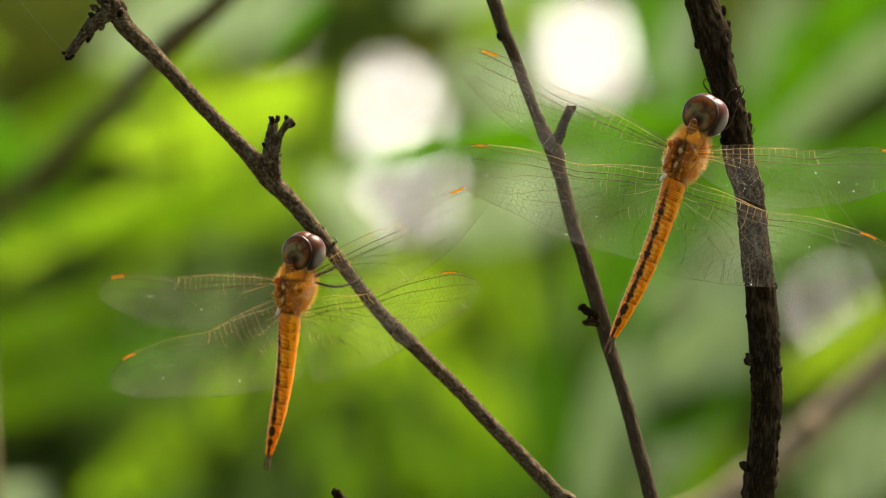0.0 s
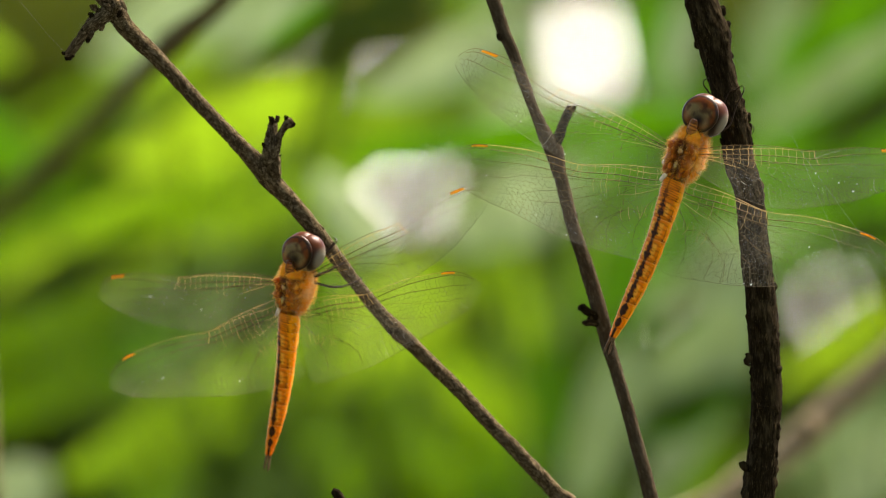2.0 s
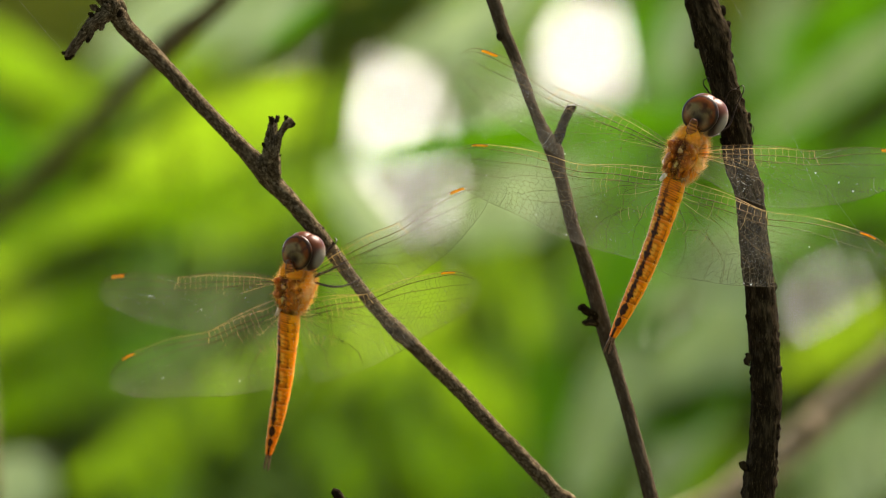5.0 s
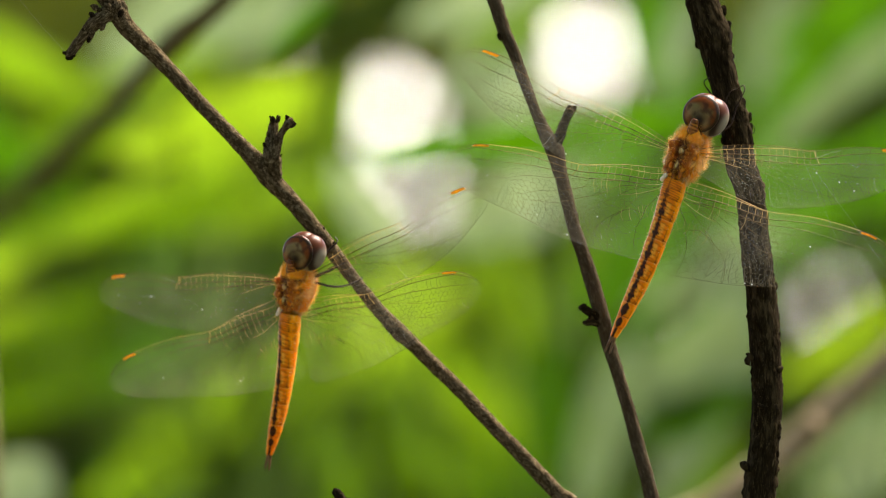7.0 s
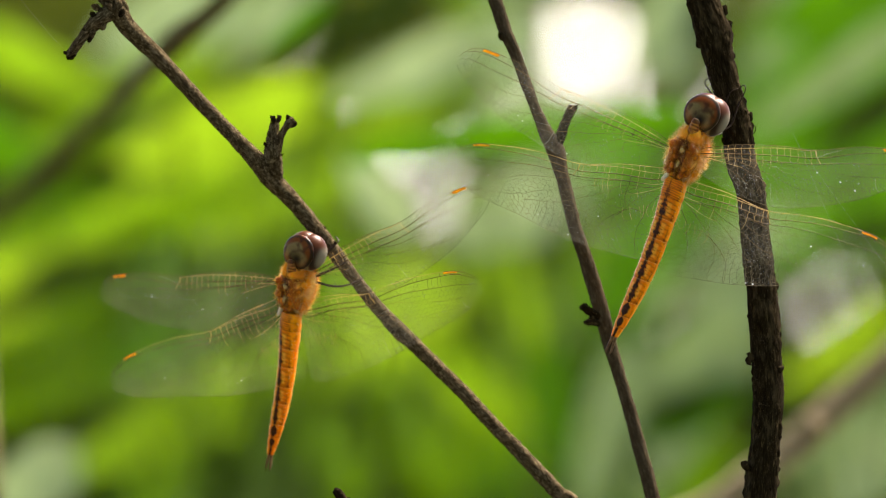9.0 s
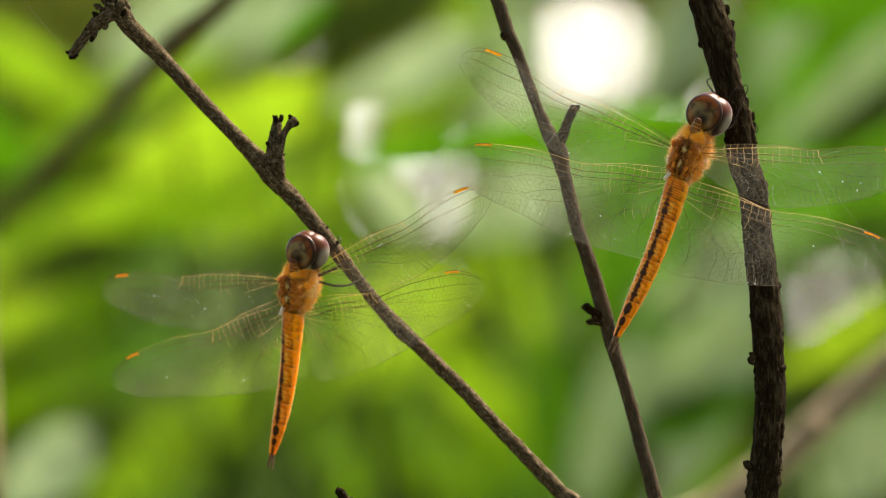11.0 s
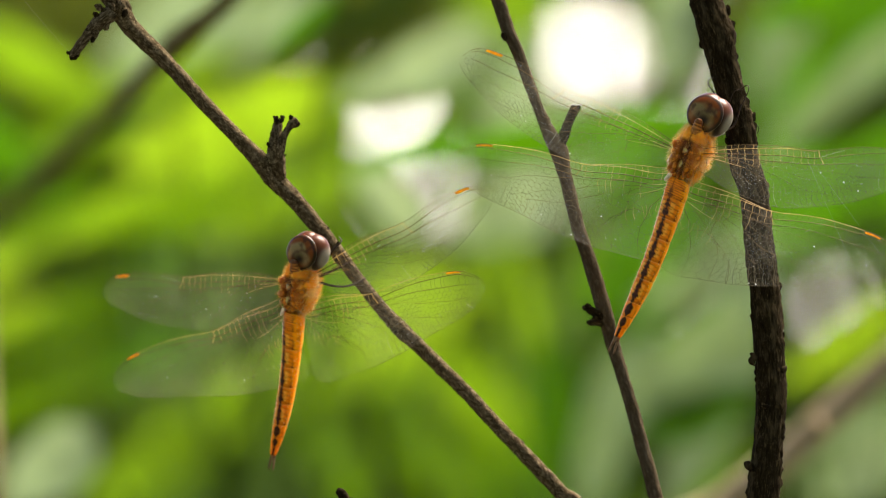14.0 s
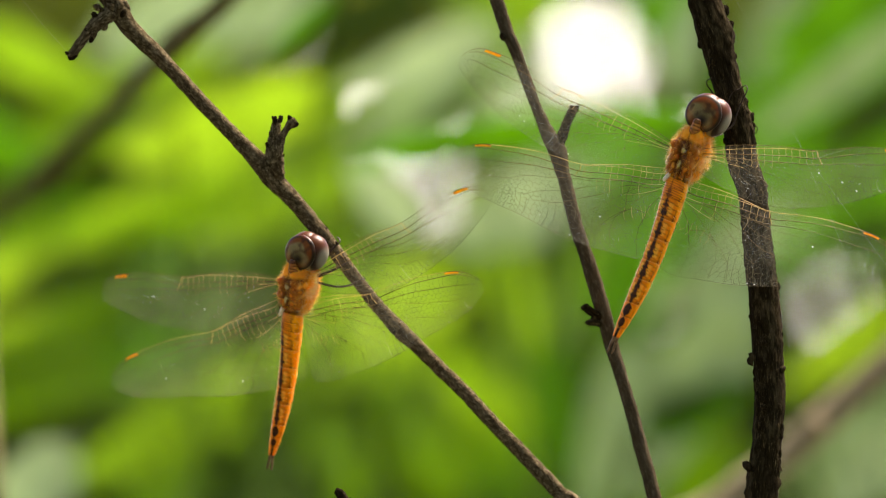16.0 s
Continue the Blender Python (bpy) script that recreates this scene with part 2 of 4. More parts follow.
# ---- the twigs in the foreground ----
def limb(name, rows, material, parent, segs=40, rough=0.10, grain=420.0, knots=(), label="", stretch=0.0004):
    """rows: x, y, depth in millimetres, width, in the picture plane's tenths of a millimetre."""
    pts = []
    for x, y, d, w in rows:
        p = P(x, y, d / 1000)
        pts.append((p.x, p.y, p.z, w * 0.5e-4 * (DIST + d / 1000) / DIST))
    v, f = tube(pts, segs, stretch, rough, grain, knots)
    r, shift = pts[0][3], pts[0][0] * 7
    along = [(math.cos(6.2832 * (i % segs) / segs) * r + shift, math.sin(6.2832 * (i % segs) / segs) * r, (i // segs) * stretch) for i in range(len(v))]
    return mesh_object(name, v, f, material, parent, label, along=along)


def bud(x, y, d, r, tilt, material, parent, name="bud"):
    """A small rough scale or bud on the bark."""
    def shape(v):
        return v * (1 + 0.35 * noise.noise(v * 2500 + Vector((x, y, 0))))
    turn = Euler((0.2, radians(tilt), 0)).to_matrix()
    v, f = ball(P(x, y, d / 1000), (r * 0.65e-4, r * 0.65e-4, r * 1.05e-4), 8, 12, turn, shape)
    return mesh_object(name, v, f, material, parent)


def thing(name, at, label, category, group="", kind=""):
    e = new(name)
    e.empty_display_size = 0.005
    e.matrix_basis = Matrix.Translation(at)
    return tagged(e, label, category, group, kind)


def rebase(e):
    """Moves the parts of e, built in world places, into its space."""
    inv = e.matrix_basis.inverted()
    for o in e.children:
        if o.type == "MESH" and not o.get("based"):
            o.data.transform(inv)
            for c in o.children:
                if not c.get("local"):
                    c.data.transform(inv)
            o["based"] = 1


def scatter_knots(n, seed, high, size):
    r = random.Random(seed)
    return [(r.random(), r.uniform(0, 6.283), high * r.uniform(0.5, 1.2), size * r.uniform(0.6, 1.3)) for _ in range(n)]


def build_twigs():
    # The slanting twig on which one insect hangs.
    e = thing("bare_twig", P(990, 880, 0.016), "slanting grey-brown bare twig with a forked broken stub", "twig")
    limb("stem", [(140, -60, 8, 34), (192, 0, 8, 35), (223, 48, 8.6, 33), (276, 100, 9.3, 28), (323, 150, 10, 26), (369, 200, 10.6, 26), (418, 250, 11.2, 27),
                  (456, 290, 11.8, 34), (478, 318, 12.1, 35), (510, 350, 12.6, 30), (552, 400, 13.2, 28), (590, 448, 13.8, 27), (629, 499, 14.5, 23), (669, 549, 15.2, 25),
                  (707, 589, 15.7, 30), (725, 605, 15.9, 26), (771, 650, 16.2, 25), (821, 699, 16.2, 25), (867, 749, 16.2, 25), (915, 799, 16.2, 26), (963, 849, 16.2, 27), (991, 879, 16.2, 27), (1061, 949, 16.2, 29), (1500, 1500, 16.8, 50)],
         BARK, e, knots=scatter_knots(40, 3, 0.0002, 0.0004))
    bud(688, 582, 14.5, 9, -35, BARK_DARK, e)
    bud(573, 404, 12, 3, 30, BARK_DARK, e)
    bud(590, 430, 12.5, 3, 30, BARK_DARK, e)
    limb("stub", [(490, 318, 11.5, 18), (484, 298, 11, 29), (480, 276, 10.8, 31), (480, 255, 10.8, 27), (482, 235, 10.8, 21), (484, 219, 10.8, 17), (485, 210, 10.8, 11)], BARK, e, 24, 0.24, 700)
    limb("stub", [(484, 282, 10.2, 20), (489, 256, 9.8, 17), (495, 240, 9.8, 13), (503, 227, 9.8, 12), (509, 220, 9.8, 17), (514, 216, 9.8, 20), (519, 213, 9.8, 13)], BARK, e, 24, 0.2, 700)
    for x, y, r, a in ((516, 221, 8, 60), (508, 211, 7, -20), (481, 214, 8, 10), (491, 212, 7, 25), (467, 256, 5, -30), (474, 238, 5, -20), (478, 209, 4, -10), (490, 208, 4, 10), (497, 275, 3, 40)):
        bud(x, y, 9.6, r, a, BARK_DARK, e)
    limb("side_twig", [(214, 6, 9, 36), (196, 20, 8, 30), (176, 34, 7, 27), (158, 50, 7, 24), (146, 64, 7, 18), (134, 80, 7, 17), (122, 97, 7, 19)], BARK, e, 24, 0.2, 600)
    for x, y, r, a in ((168, 14, 9, -55), (176, 20, 8, -55), (180, 34, 11, 20), (163, 28, 8, -40), (180, 47, 9, 10), (160, 62, 10, 25), (154, 48, 10, 60), (192, 14, 10, -30), (206, 12, 11, 20), (213, 24, 8, 30),
                       (114, 95, 5, -60), (129, 100, 4, 60), (119, 101, 7, 0), (125, 102, 6, 20), (121, 97, 9, 30), (150, 56, 8, -50), (157, 70, 7, 20)):
        bud(x, y, 6.5, r, a, BARK_DARK if r < 9 else BARK, e)
    limb("lower_stem", [(1500, 1500, 16.8, 50), (1640, 4000, 26, 80), (1700, 8000, 30, 110), (1720, 12460, 40, 150)], BARK, e, 16, 0.08, 60, (), "", 0.01)
    rebase(e)
    # The thin twig between the two insects.
    e = thing("bare_twig", P(1153, 882, 0.014), "thin upright grey twig with a short side stub", "twig")
    limb("stem", [(846, -70, 13, 24), (873, 0, 13, 24), (890, 50, 13, 24), (911, 100, 13, 21), (929, 150, 13, 20), (948, 200, 13, 20), (965, 238, 13, 26), (981, 268, 13, 33), (989, 300, 13, 26), (1002, 350, 13, 24), (1014, 400, 13, 24),
                  (1031, 450, 13, 25), (1047, 500, 13, 27), (1061, 550, 13, 28), (1074, 600, 14, 25), (1089, 650, 14, 23), (1104, 700, 14, 23), (1118, 750, 14, 24), (1131, 800, 14, 25), (1145, 850, 14, 26), (1153, 882, 14, 26), (1175, 960, 14, 28), (1330, 1500, 15, 50)],
         BARK_GREY, e, knots=scatter_knots(30, 5, 0.0002, 0.0004))
    limb("stub", [(980, 262, 13, 26), (990, 240, 13, 20), (998, 218, 13, 17), (1005, 202, 13, 17), (1012, 189, 13, 17)], BARK_DARK, e, 24, 0.15, 600)
    limb("stub", [(1062, 562, 13, 18), (1048, 556, 12, 16), (1036, 548, 12, 15), (1029, 543, 12, 13)], BARK_DARK, e, 16, 0.2, 700)
    limb("stub", [(1058, 572, 13, 14), (1044, 570, 12, 13), (1036, 572, 12, 12)], BARK_DARK, e, 16, 0.2, 700)
    bud(1012, 192, 13, 9, 70, BARK_DARK, e)
    bud(1030, 543, 12, 8, 60, BARK_DARK, e)
    bud(1037, 572, 12, 7, -70, BARK_DARK, e)
    bud(1046, 562, 12, 9, 20, BARK_DARK, e)
    bud(884, 66, 12, 8, -30, BARK_DARK, e)
    limb("lower_stem", [(1330, 1500, 15, 50), (1400, 4000, 20, 80), (1560, 8000, 30, 110), (1640, 12460, 40, 150)], BARK_GREY, e, 16, 0.08, 60, (), "", 0.01)
    rebase(e)
    # The thick dark twig.
    e = thing("bare_twig", P(1342, 890, 0.007), "thick dark brown upright twig with flaking bark", "twig")
    limb("stem", [(1215, -80, 7, 58), (1241, 0, 7, 58), (1252, 35, 7, 60), (1262, 67, 7, 64), (1269, 100, 7, 54), (1284, 160, 7, 52), (1303, 233, 7, 53), (1308, 283, 7, 53), (1326, 340, 7, 51), (1334, 414, 7, 52), (1342, 487, 7, 53),
                  (1346, 520, 7, 54), (1353, 613, 7, 54), (1357, 690, 7, 54), (1355, 740, 7, 53), (1351, 790, 7, 53), (1346, 847, 7, 57), (1342, 890, 7, 57), (1336, 960, 7, 58), (1340, 1500, 8, 80)],
         BARK_DARK, e, 64, 0.11, 650, scatter_knots(70, 9, 0.0004, 0.0006))
    r = random.Random(77)
    middle = [(1241, 0), (1262, 67), (1268, 100), (1282, 160), (1303, 233), (1308, 283), (1326, 340), (1334, 414), (1342, 487), (1346, 520), (1353, 613), (1357, 690), (1355, 740), (1351, 790), (1346, 847)]
    for _ in range(34):
        i = r.randrange(len(middle) - 1)
        q, side = r.random(), r.choice((-1, 1, 1))
        mx, my = (lerp(a, b, q) for a, b in zip(middle[i], middle[i + 1]))
        away = r.uniform(0.55, 0.98)
        bud(mx + side * away * 26, my, 7 - 2.6 * math.sqrt(1 - away * away), r.uniform(4, 8), side * r.uniform(0, 22) - 6, BARK_DARK, e, "bark_scale")
    for x, y, r, a, d in ((1279, 20, 10, 0, 7), (1288, 45, 9, 8, 7), (1294, 100, 8, 0, 7), (1325, 208, 8, 5, 7), (1327, 225, 8, 15, 7), (1370, 508, 9, 15, 7), (1378, 593, 5, 5, 7), (1379, 655, 8, 40, 5),
                          (1326, 632, 9, -40, 5), (1330, 672, 5, 0, 6), (1379, 760, 6, 10, 7), (1318, 826, 11, -40, 5), (1316, 470, 7, -10, 6), (1233, 80, 7, -20, 7), (1278, 250, 6, -10, 6), (1322, 640, 8, -30, 5), (1378, 775, 5, 30, 6), (1345, 606, 5, 90, 4), (1347, 720, 6, 90, 4)):
        bud(x, y, d, r, a, BARK_DARK, e, "bark_scale")
    limb("lower_stem", [(1340, 1500, 8, 80), (1380, 4000, 15, 100), (1450, 8000, 25, 130), (1560, 12460, 40, 170)], BARK_DARK, e, 16, 0.08, 60, (), "", 0.01)
    rebase(e)
    # Twigs out of focus behind.
    e = thing("blurred_twig", P(6, 366, 0.19), "thin brown twig out of focus behind the insects", "twig")
    limb("stem", [(520, -110, 170, 30), (440, -40, 180, 32), (362, 30, 195, 36), (310, 72, 215, 50), (262, 122, 260, 38), (208, 172, 320, 38), (118, 258, 390, 40), (58, 314, 420, 42), (8, 368, 430, 40), (-44, 425, 430, 36), (-40, 560, 330, 32), (-24, 720, 230, 28), (-12, 900, 190, 32), (40, 1600, 190, 50)],
         BARK_SHADE, e, 16, 0.08, 200, (), "", 0.002)
    bud(310, 72, 205, 34, 50, BARK_SHADE, e, "knob")
    bud(362, 30, 190, 26, 50, BARK_SHADE, e, "knob")
    limb("lower_stem", [(40, 1600, 190, 50), (200, 6000, 190, 90), (260, 10400, 190, 120)], BARK_SHADE, e, 16, 0.08, 60, (), "", 0.01)
    rebase(e)
    e = thing("blurred_twig", P(1480, 718, 0.27), "stout brown twig far out of focus in the shrub", "twig")
    limb("stem", [(1900, 350, 270, 50), (1600, 610, 270, 52), (1480, 718, 270, 56), (1380, 810, 270, 58), (1270, 895, 270, 60), (1000, 1100, 270, 70), (900, 1900, 270, 90)], BARK_SOFT, e, 16, 0.08, 120, (), "", 0.003)
    bud(1440, 756, 266, 34, -40, BARK_SOFT, e, "knob")
    limb("lower_stem", [(900, 1900, 270, 90), (960, 6000, 270, 120), (1000, 9180, 270, 150)], BARK_SOFT, e, 16, 0.08, 60, (), "", 0.01)
    rebase(e)
    e = thing("spider_silk", P(1290, -10, .006), "fine pale spider silk stretched beside the thick twig", "silk")
    for rows in ([(1262, -60, 6, 0.3), (1297, 0, 6, 0.3), (1345, 95, 6, 0.3), (1400, 233, 7, 0.3), (1540, 560, 8, 0.3), (1700, 900, 9, 0.3)], [(1300, 100, 6, 0.28), (1390, 225, 6, 0.28), (1440, 300, 6, 0.28), (1600, 520, 7, 0.28)]):
        limb("thread", rows, SILK, e, 5, 0.0, 1, (), "", .003)
    rebase(e)
    e = thing("spider_silk", P(104, 86, .009), "faint spider thread running up from a broken twig", "silk")
    limb("thread", [(118, 96, 9, 0.28), (80, 55, 9, 0.28), (30, -5, 9, 0.28), (-40, -90, 9, 0.28)], SILK, e, 5, 0.0, 1, (), "", .003)
    rebase(e)
    e = thing("twig_tip", P(604, 886, 0.006), "dark broken twig tip just showing at the bottom", "twig")
    limb("stem", [(588, 868, 6, 10), (594, 872, 6, 16), (604, 886, 6, 18), (640, 960, 6, 20), (800, 1500, 8, 40)], BARK_DARK, e, 16, 0.2, 700)
    limb("lower_stem", [(800, 1500, 8, 40), (1100, 5000, 15, 80), (1400, 12460, 30, 130)], BARK_DARK, e, 16, 0.08, 60, (), "", 0.01)
    rebase(e)


build_twigs()


# ---- dragonflies ----
FORE = [(0, -.015), (.118, -.041), (.221, -.054), (.367, -.061), (.53, -.056), (.687, -.084), (.777, -.092), (.903, -.091), (.954, -.075), (.99, -.038),
        (1.0, .01), (.94, .058), (.834, .112), (.734, .153), (.619, .184), (.512, .205), (.419, .216), (.314, .210), (.142, .158), (0.0, .09)]
HIND = [(0, -.01), (.056, -.012), (.2, -.022), (.385, -.018), (.514, -.052), (.629, -.078), (.806, -.096), (.867, -.095), (.924, -.08), (.982, -.045),
        (1, 0), (.975, .04), (.906, .1), (.8, .155), (.657, .215), (.533, .275), (.419, .32), (.343, .345), (.22, .375), (.10, .40), (.03, .375), (0, .27), (0, .06)]


def edge_at(pts, u):
    """v of an open edge, given as rows with rising u."""
    for a, b in zip(pts, pts[1:]):
        if a[0] <= u <= b[0]:
            return a[1] + (b[1] - a[1]) * (u - a[0]) / max(b[0] - a[0], 1e-9)
    return pts[-1][1] if u > pts[-1][0] else pts[0][1]


def build_wing(name, fly, root, tip, length, outline, down, seed, label, membrane):
    """root and tip are world places; down: the body's tailward direction. The wing keeps its true length."""
    r = random.Random(seed)
    inv = fly.matrix_basis.inverted()
    U = (tip - root).normalized()
    V = (down - U * down.dot(U)).normalized()
    N = U.cross(V).normalized()
    if N.y > 0:
        N = -N
    rows = [tuple(q[:2]) for q in spline([(u, v, 0) for u, v in outline], 0.012)]
    split = max(range(len(rows)), key=lambda i: rows[i][0])
    lead, trail = sorted(rows[:split + 1]), sorted(rows[split:])

    def surf(u, s):
        """Point at share u along and share s across the wing, with the pleats of the leading half."""
        a, b = edge_at(lead, u), edge_at(trail, u)
        v = a + (b - a) * s
        pleat = 0.0022 * math.sin(s * 34) * math.exp(-s * 4) * (1 - u) + 0.006 * math.sin(s * 3) * (0.4 + u) + 0.004 * noise.noise(Vector((u * 5 + seed, v * 9, 0)))
        return inv @ (root + (U * u + V * v + N * pleat) * length)
    nl = (inv.to_3x3() @ N).normalized()
    nu, ns = 44, 16
    verts = [surf(min(0.999, i / nu), j / ns) for i in range(nu + 1) for j in range(ns + 1)]
    faces = [(i * (ns + 1) + j, (i + 1) * (ns + 1) + j, (i + 1) * (ns + 1) + j + 1, i * (ns + 1) + j + 1) for i in range(nu) for j in range(ns)]
    wing = mesh_object(name, verts, faces, membrane, fly, label)
    dark, gold, net, pale = [], [], [], []

    def line(store, pts, rad0, rad1):
        q = [surf(u, s) for u, s in pts]
        for i, (a, b) in enumerate(zip(q, q[1:])):
            store.append(prism(a, b, lerp(rad0, rad1, i / len(q)), nl))

    def path(f, u0, u1, n=40):
        return [(lerp(u0, u1, i / n), max(0.0, min(1.0, f(lerp(u0, u1, i / n))))) for i in range(n + 1)]
    nod = 0.53 if outline is FORE else 0.39
    wide = 0.70 if outline is FORE else 0.46
    # Costa, subcosta, radius and the main branches.
    line(gold if seed % 2 else dark, path(lambda u: 0, 0, nod, 40), 4.6e-5, 4.0e-5)
    line(gold if seed % 2 else dark, path(lambda u: 0, nod, 0.82, 30), 4.2e-5, 3.6e-5)
    line(dark, path(lambda u: 0, 0.80, 0.998, 20), 5e-5, 3e-5)
    line(net, path(lambda u: 1, 0.0, 0.998, 70), 2.6e-5, 2.6e-5)
    sub = lambda u: wide * (0.15 - 0.13 * step(0, nod, u)) if u < nod else 0
    line(gold, path(sub, 0, nod), 4.8e-5, 3.4e-5)
    rad = lambda u: wide * (0.30 - 0.10 * step(0, nod, u) - 0.04 * step(nod, 0.9, u))
    line(dark, path(rad, 0, 0.97, 60), 9.0e-5, 4e-5)
    med = lambda u: wide * (0.42 - 0.06 * step(0, nod, u)) + 0.16 * step(nod, 1.0, u)
    line(gold, path(med, 0, 0.12, 10), 4.6e-5, 4e-5)
    line(dark, path(med, 0.10, 0.95, 50), 7e-5, 2.6e-5)
    wave = lambda u, q: 0.012 * math.sin(u * 31 + q + seed)
    line(dark, path(lambda u: med(u) + 0.02 + wave(u, 0) + 0.30 * step(0.30, 0.95, u), 0.20, 0.90, 40), 3.6e-5, 1.8e-5)
    line(dark, path(lambda u: med(u) + 0.06 + wave(u, 2) + 0.52 * step(0.22, 0.88, u), 0.24, 0.80, 40), 3.2e-5, 1.6e-5)
    line(dark, path(lambda u: wide * 0.47 + wave(u, 1) + 0.60 * step(0.10, 0.78, u), 0.03, 0.64, 40), 5e-5, 1.8e-5)
    line(dark, path(lambda u: wide * 0.54 + wave(u, 3) + 0.58 * step(0.10, 0.55, u), 0.12, 0.42, 30), 3.4e-5, 1.6e-5)
    line(dark, path(lambda u: wide * 0.58 + wave(u, 4) + 0.50 * step(0.04, 0.36, u), 0.05, 0.24, 24), 3.6e-5, 1.6e-5)
    line(gold, path(lambda u: wide * 0.50 + 0.1 * step(0, .2, u), 0.0, 0.2, 20), 4e-5, 2.2e-5)
    if outline is HIND:
        # Curved veins of the broad lobe next to the body.
        line(dark, [(.015, .30), (.05, .36), (.085, .44), (.10, .54), (.125, .66), (.135, .80), (.13, .96)], 5e-5, 2.2e-5)
        line(dark, [(.012, .34), (.03, .44), (.04, .56), (.035, .70)], 4.4e-5, 2e-5)
        line(dark, [(.10, .50), (.15, .47), (.20, .52), (.26, .62), (.31, .76), (.33, .96)], 4e-5, 2.2e-5)
        line(dark, [(.18, .50), (.235, .60), (.255, .76), (.25, .97)], 3e-5, 2e-5)
        for q in (.05, .075, .10, .12, .16, .19):
            line(gold, [(q, .36 + q * .6), (q + .015 * r.uniform(-1, 1), .44 + q * .6), (q + .02 * r.uniform(-1, 1), .50 + q * .6)], 3e-5, 1.6e-5)
    # The knot of the leading edge and the arched cross-piece near the root.
    line(gold, [(nod, 0), (nod + 0.008, rad(nod) * 0.9)], 7.5e-5, 6.5e-5)
    line(gold, [(nod + 0.012, rad(nod) * 0.9), (nod + 0.03, med(nod))], 6e-5, 5e-5)
    # A silvery streak draws the pleat's glint beside the knot.
    if outline is FORE:
        line(pale, [(nod + 0.012, rad(nod) * 0.9), (nod + 0.05, rad(nod) * 0.55), (nod + 0.12, rad(nod) * 0.25)], 2.2e-5, 1.4e-5)
    line(dark, [(0.16, rad(0.16)), (0.165, wide * 0.46)], 5e-5, 5e-5)
    line(dark, [(0.17, wide * 0.52), (0.185, wide * 0.75), (0.18, wide * 0.98)], 3.8e-5, 2.5e-5)
    # Cross-veins of the leading cells: golden and bright towards the root.
    u = 0.035
    while u < 0.96:
        w = r.uniform(-0.004, 0.004)
        if u < nod:
            line(gold if r.random() < 0.8 else dark, [(u + w, 0), (u + w + .001, sub(u) * .5), (u + w - .003, sub(u))], 3.1e-5, 3.1e-5)
            line(gold, [(u + w - 0.003, sub(u)), (u + w + .004, rad(u))], 3.5e-5, 3.1e-5)
        else:
            line(dark, [(u + w, 0), (u + w, rad(u))], 2.8e-5, 2.8e-5)
        if r.random() < 0.85:
            line(gold if u < nod else net, [(u + w + 0.008, rad(u)), (u + w + 0.002, lerp(rad(u), med(u), .5)), (u + w + 0.010, med(u))], 2.8e-5 if u < nod else 2.2e-5, 2.2e-5)
        if u < 0.34 and r.random() < 0.7:
            line(gold, [(u + w + 0.004, med(u)), (u + w + 0.010, med(u) + .05), (u + w + .004, med(u) + .10 + .06 * r.random())], 2.8e-5, 1.6e-5)
        u += r.uniform(0.027, 0.035) if u < nod else r.uniform(0.022, 0.029)
    # The net of cells behind them: wide near the root, small towards the tip; its columns bend outward to meet the trailing edge.
    cell = 0.0155 if outline is FORE else 0.0175
    ups = [0.02]
    while ups[-1] < 0.985:
        ups.append(ups[-1] + cell * (0.85 + 0.75 * step(0.45, 0.05, ups[-1])) * (1.0 - 0.25 * step(0.5, 0.95, ups[-1])))
    grid = {}

    def point(i, j):
        """A corner of the honeycomb; even corners lean towards the next row."""
        if (i, j) not in grid:
            u0 = ups[min(i, len(ups) - 1)]
            gap = ups[min(i + 1, len(ups) - 1)] - ups[min(i, len(ups) - 2)]
            a, b = edge_at(lead, u0), edge_at(trail, u0)
            size = gap * (1.30 - 0.30 * min(1.0, j / 7))
            vv = a + med(u0) * (b - a) + (j * 1.5 + (0.30 if (i + j) % 2 == 0 else -0.30) + r.uniform(-.24, .24)) * size
            ss = (vv - a) / max(b - a, 1e-6)
            uu = u0 + r.uniform(-.30, .30) * gap + 0.085 * max(0.0, ss - 0.3) ** 2 * (0.3 - u0) * 2.2
            grid[i, j] = (max(0.004, min(0.996, uu)), ss)
        return grid[i, j]

    def strut(a, b, rad):
        if (a[1] > 1.0 and b[1] > 1.0) or abs(a[0] - b[0]) > 0.06 or r.random() < 0.04:
            return
        line(pale if r.random() < 0.006 else net, [(a[0], min(1.0, a[1])), (b[0], min(1.0, b[1]))], rad, rad)
    for i in range(len(ups) - 1):
        for j in range(36):
            p = point(i, j)
            if p[1] > 1.0:
                break
            strut(p, point(i + 1, j), 1.8e-5 if j % 3 else 2.4e-5)
            if (i + j) % 2 == 0:
                strut(p, point(i, j + 1), 2.0e-5)
    # Fine parallel veins that run out to the trailing edge.
    u = 0.34 if outline is FORE else 0.30
    while u < 0.90:
        s0 = r.uniform(0.50, 0.68) + 0.10 * u
        line(net if r.random() < 0.95 else pale, [(min(.985, u + .030 * q * q + .003 * math.sin(5 * q + u * 40)), s0 + (1 - s0) * q) for q in (0, .2, .4, .6, .8, 1)], 2.2e-5, 3.0e-5)
        u += r.uniform(0.022, 0.036)
    v, f = join(*pale)
    mesh_object("wing_vein", v, f, VEIN_GLINT, wing, "cell veins with the glint put into a silvery colour", smooth=False)
    v, f = join(*dark)
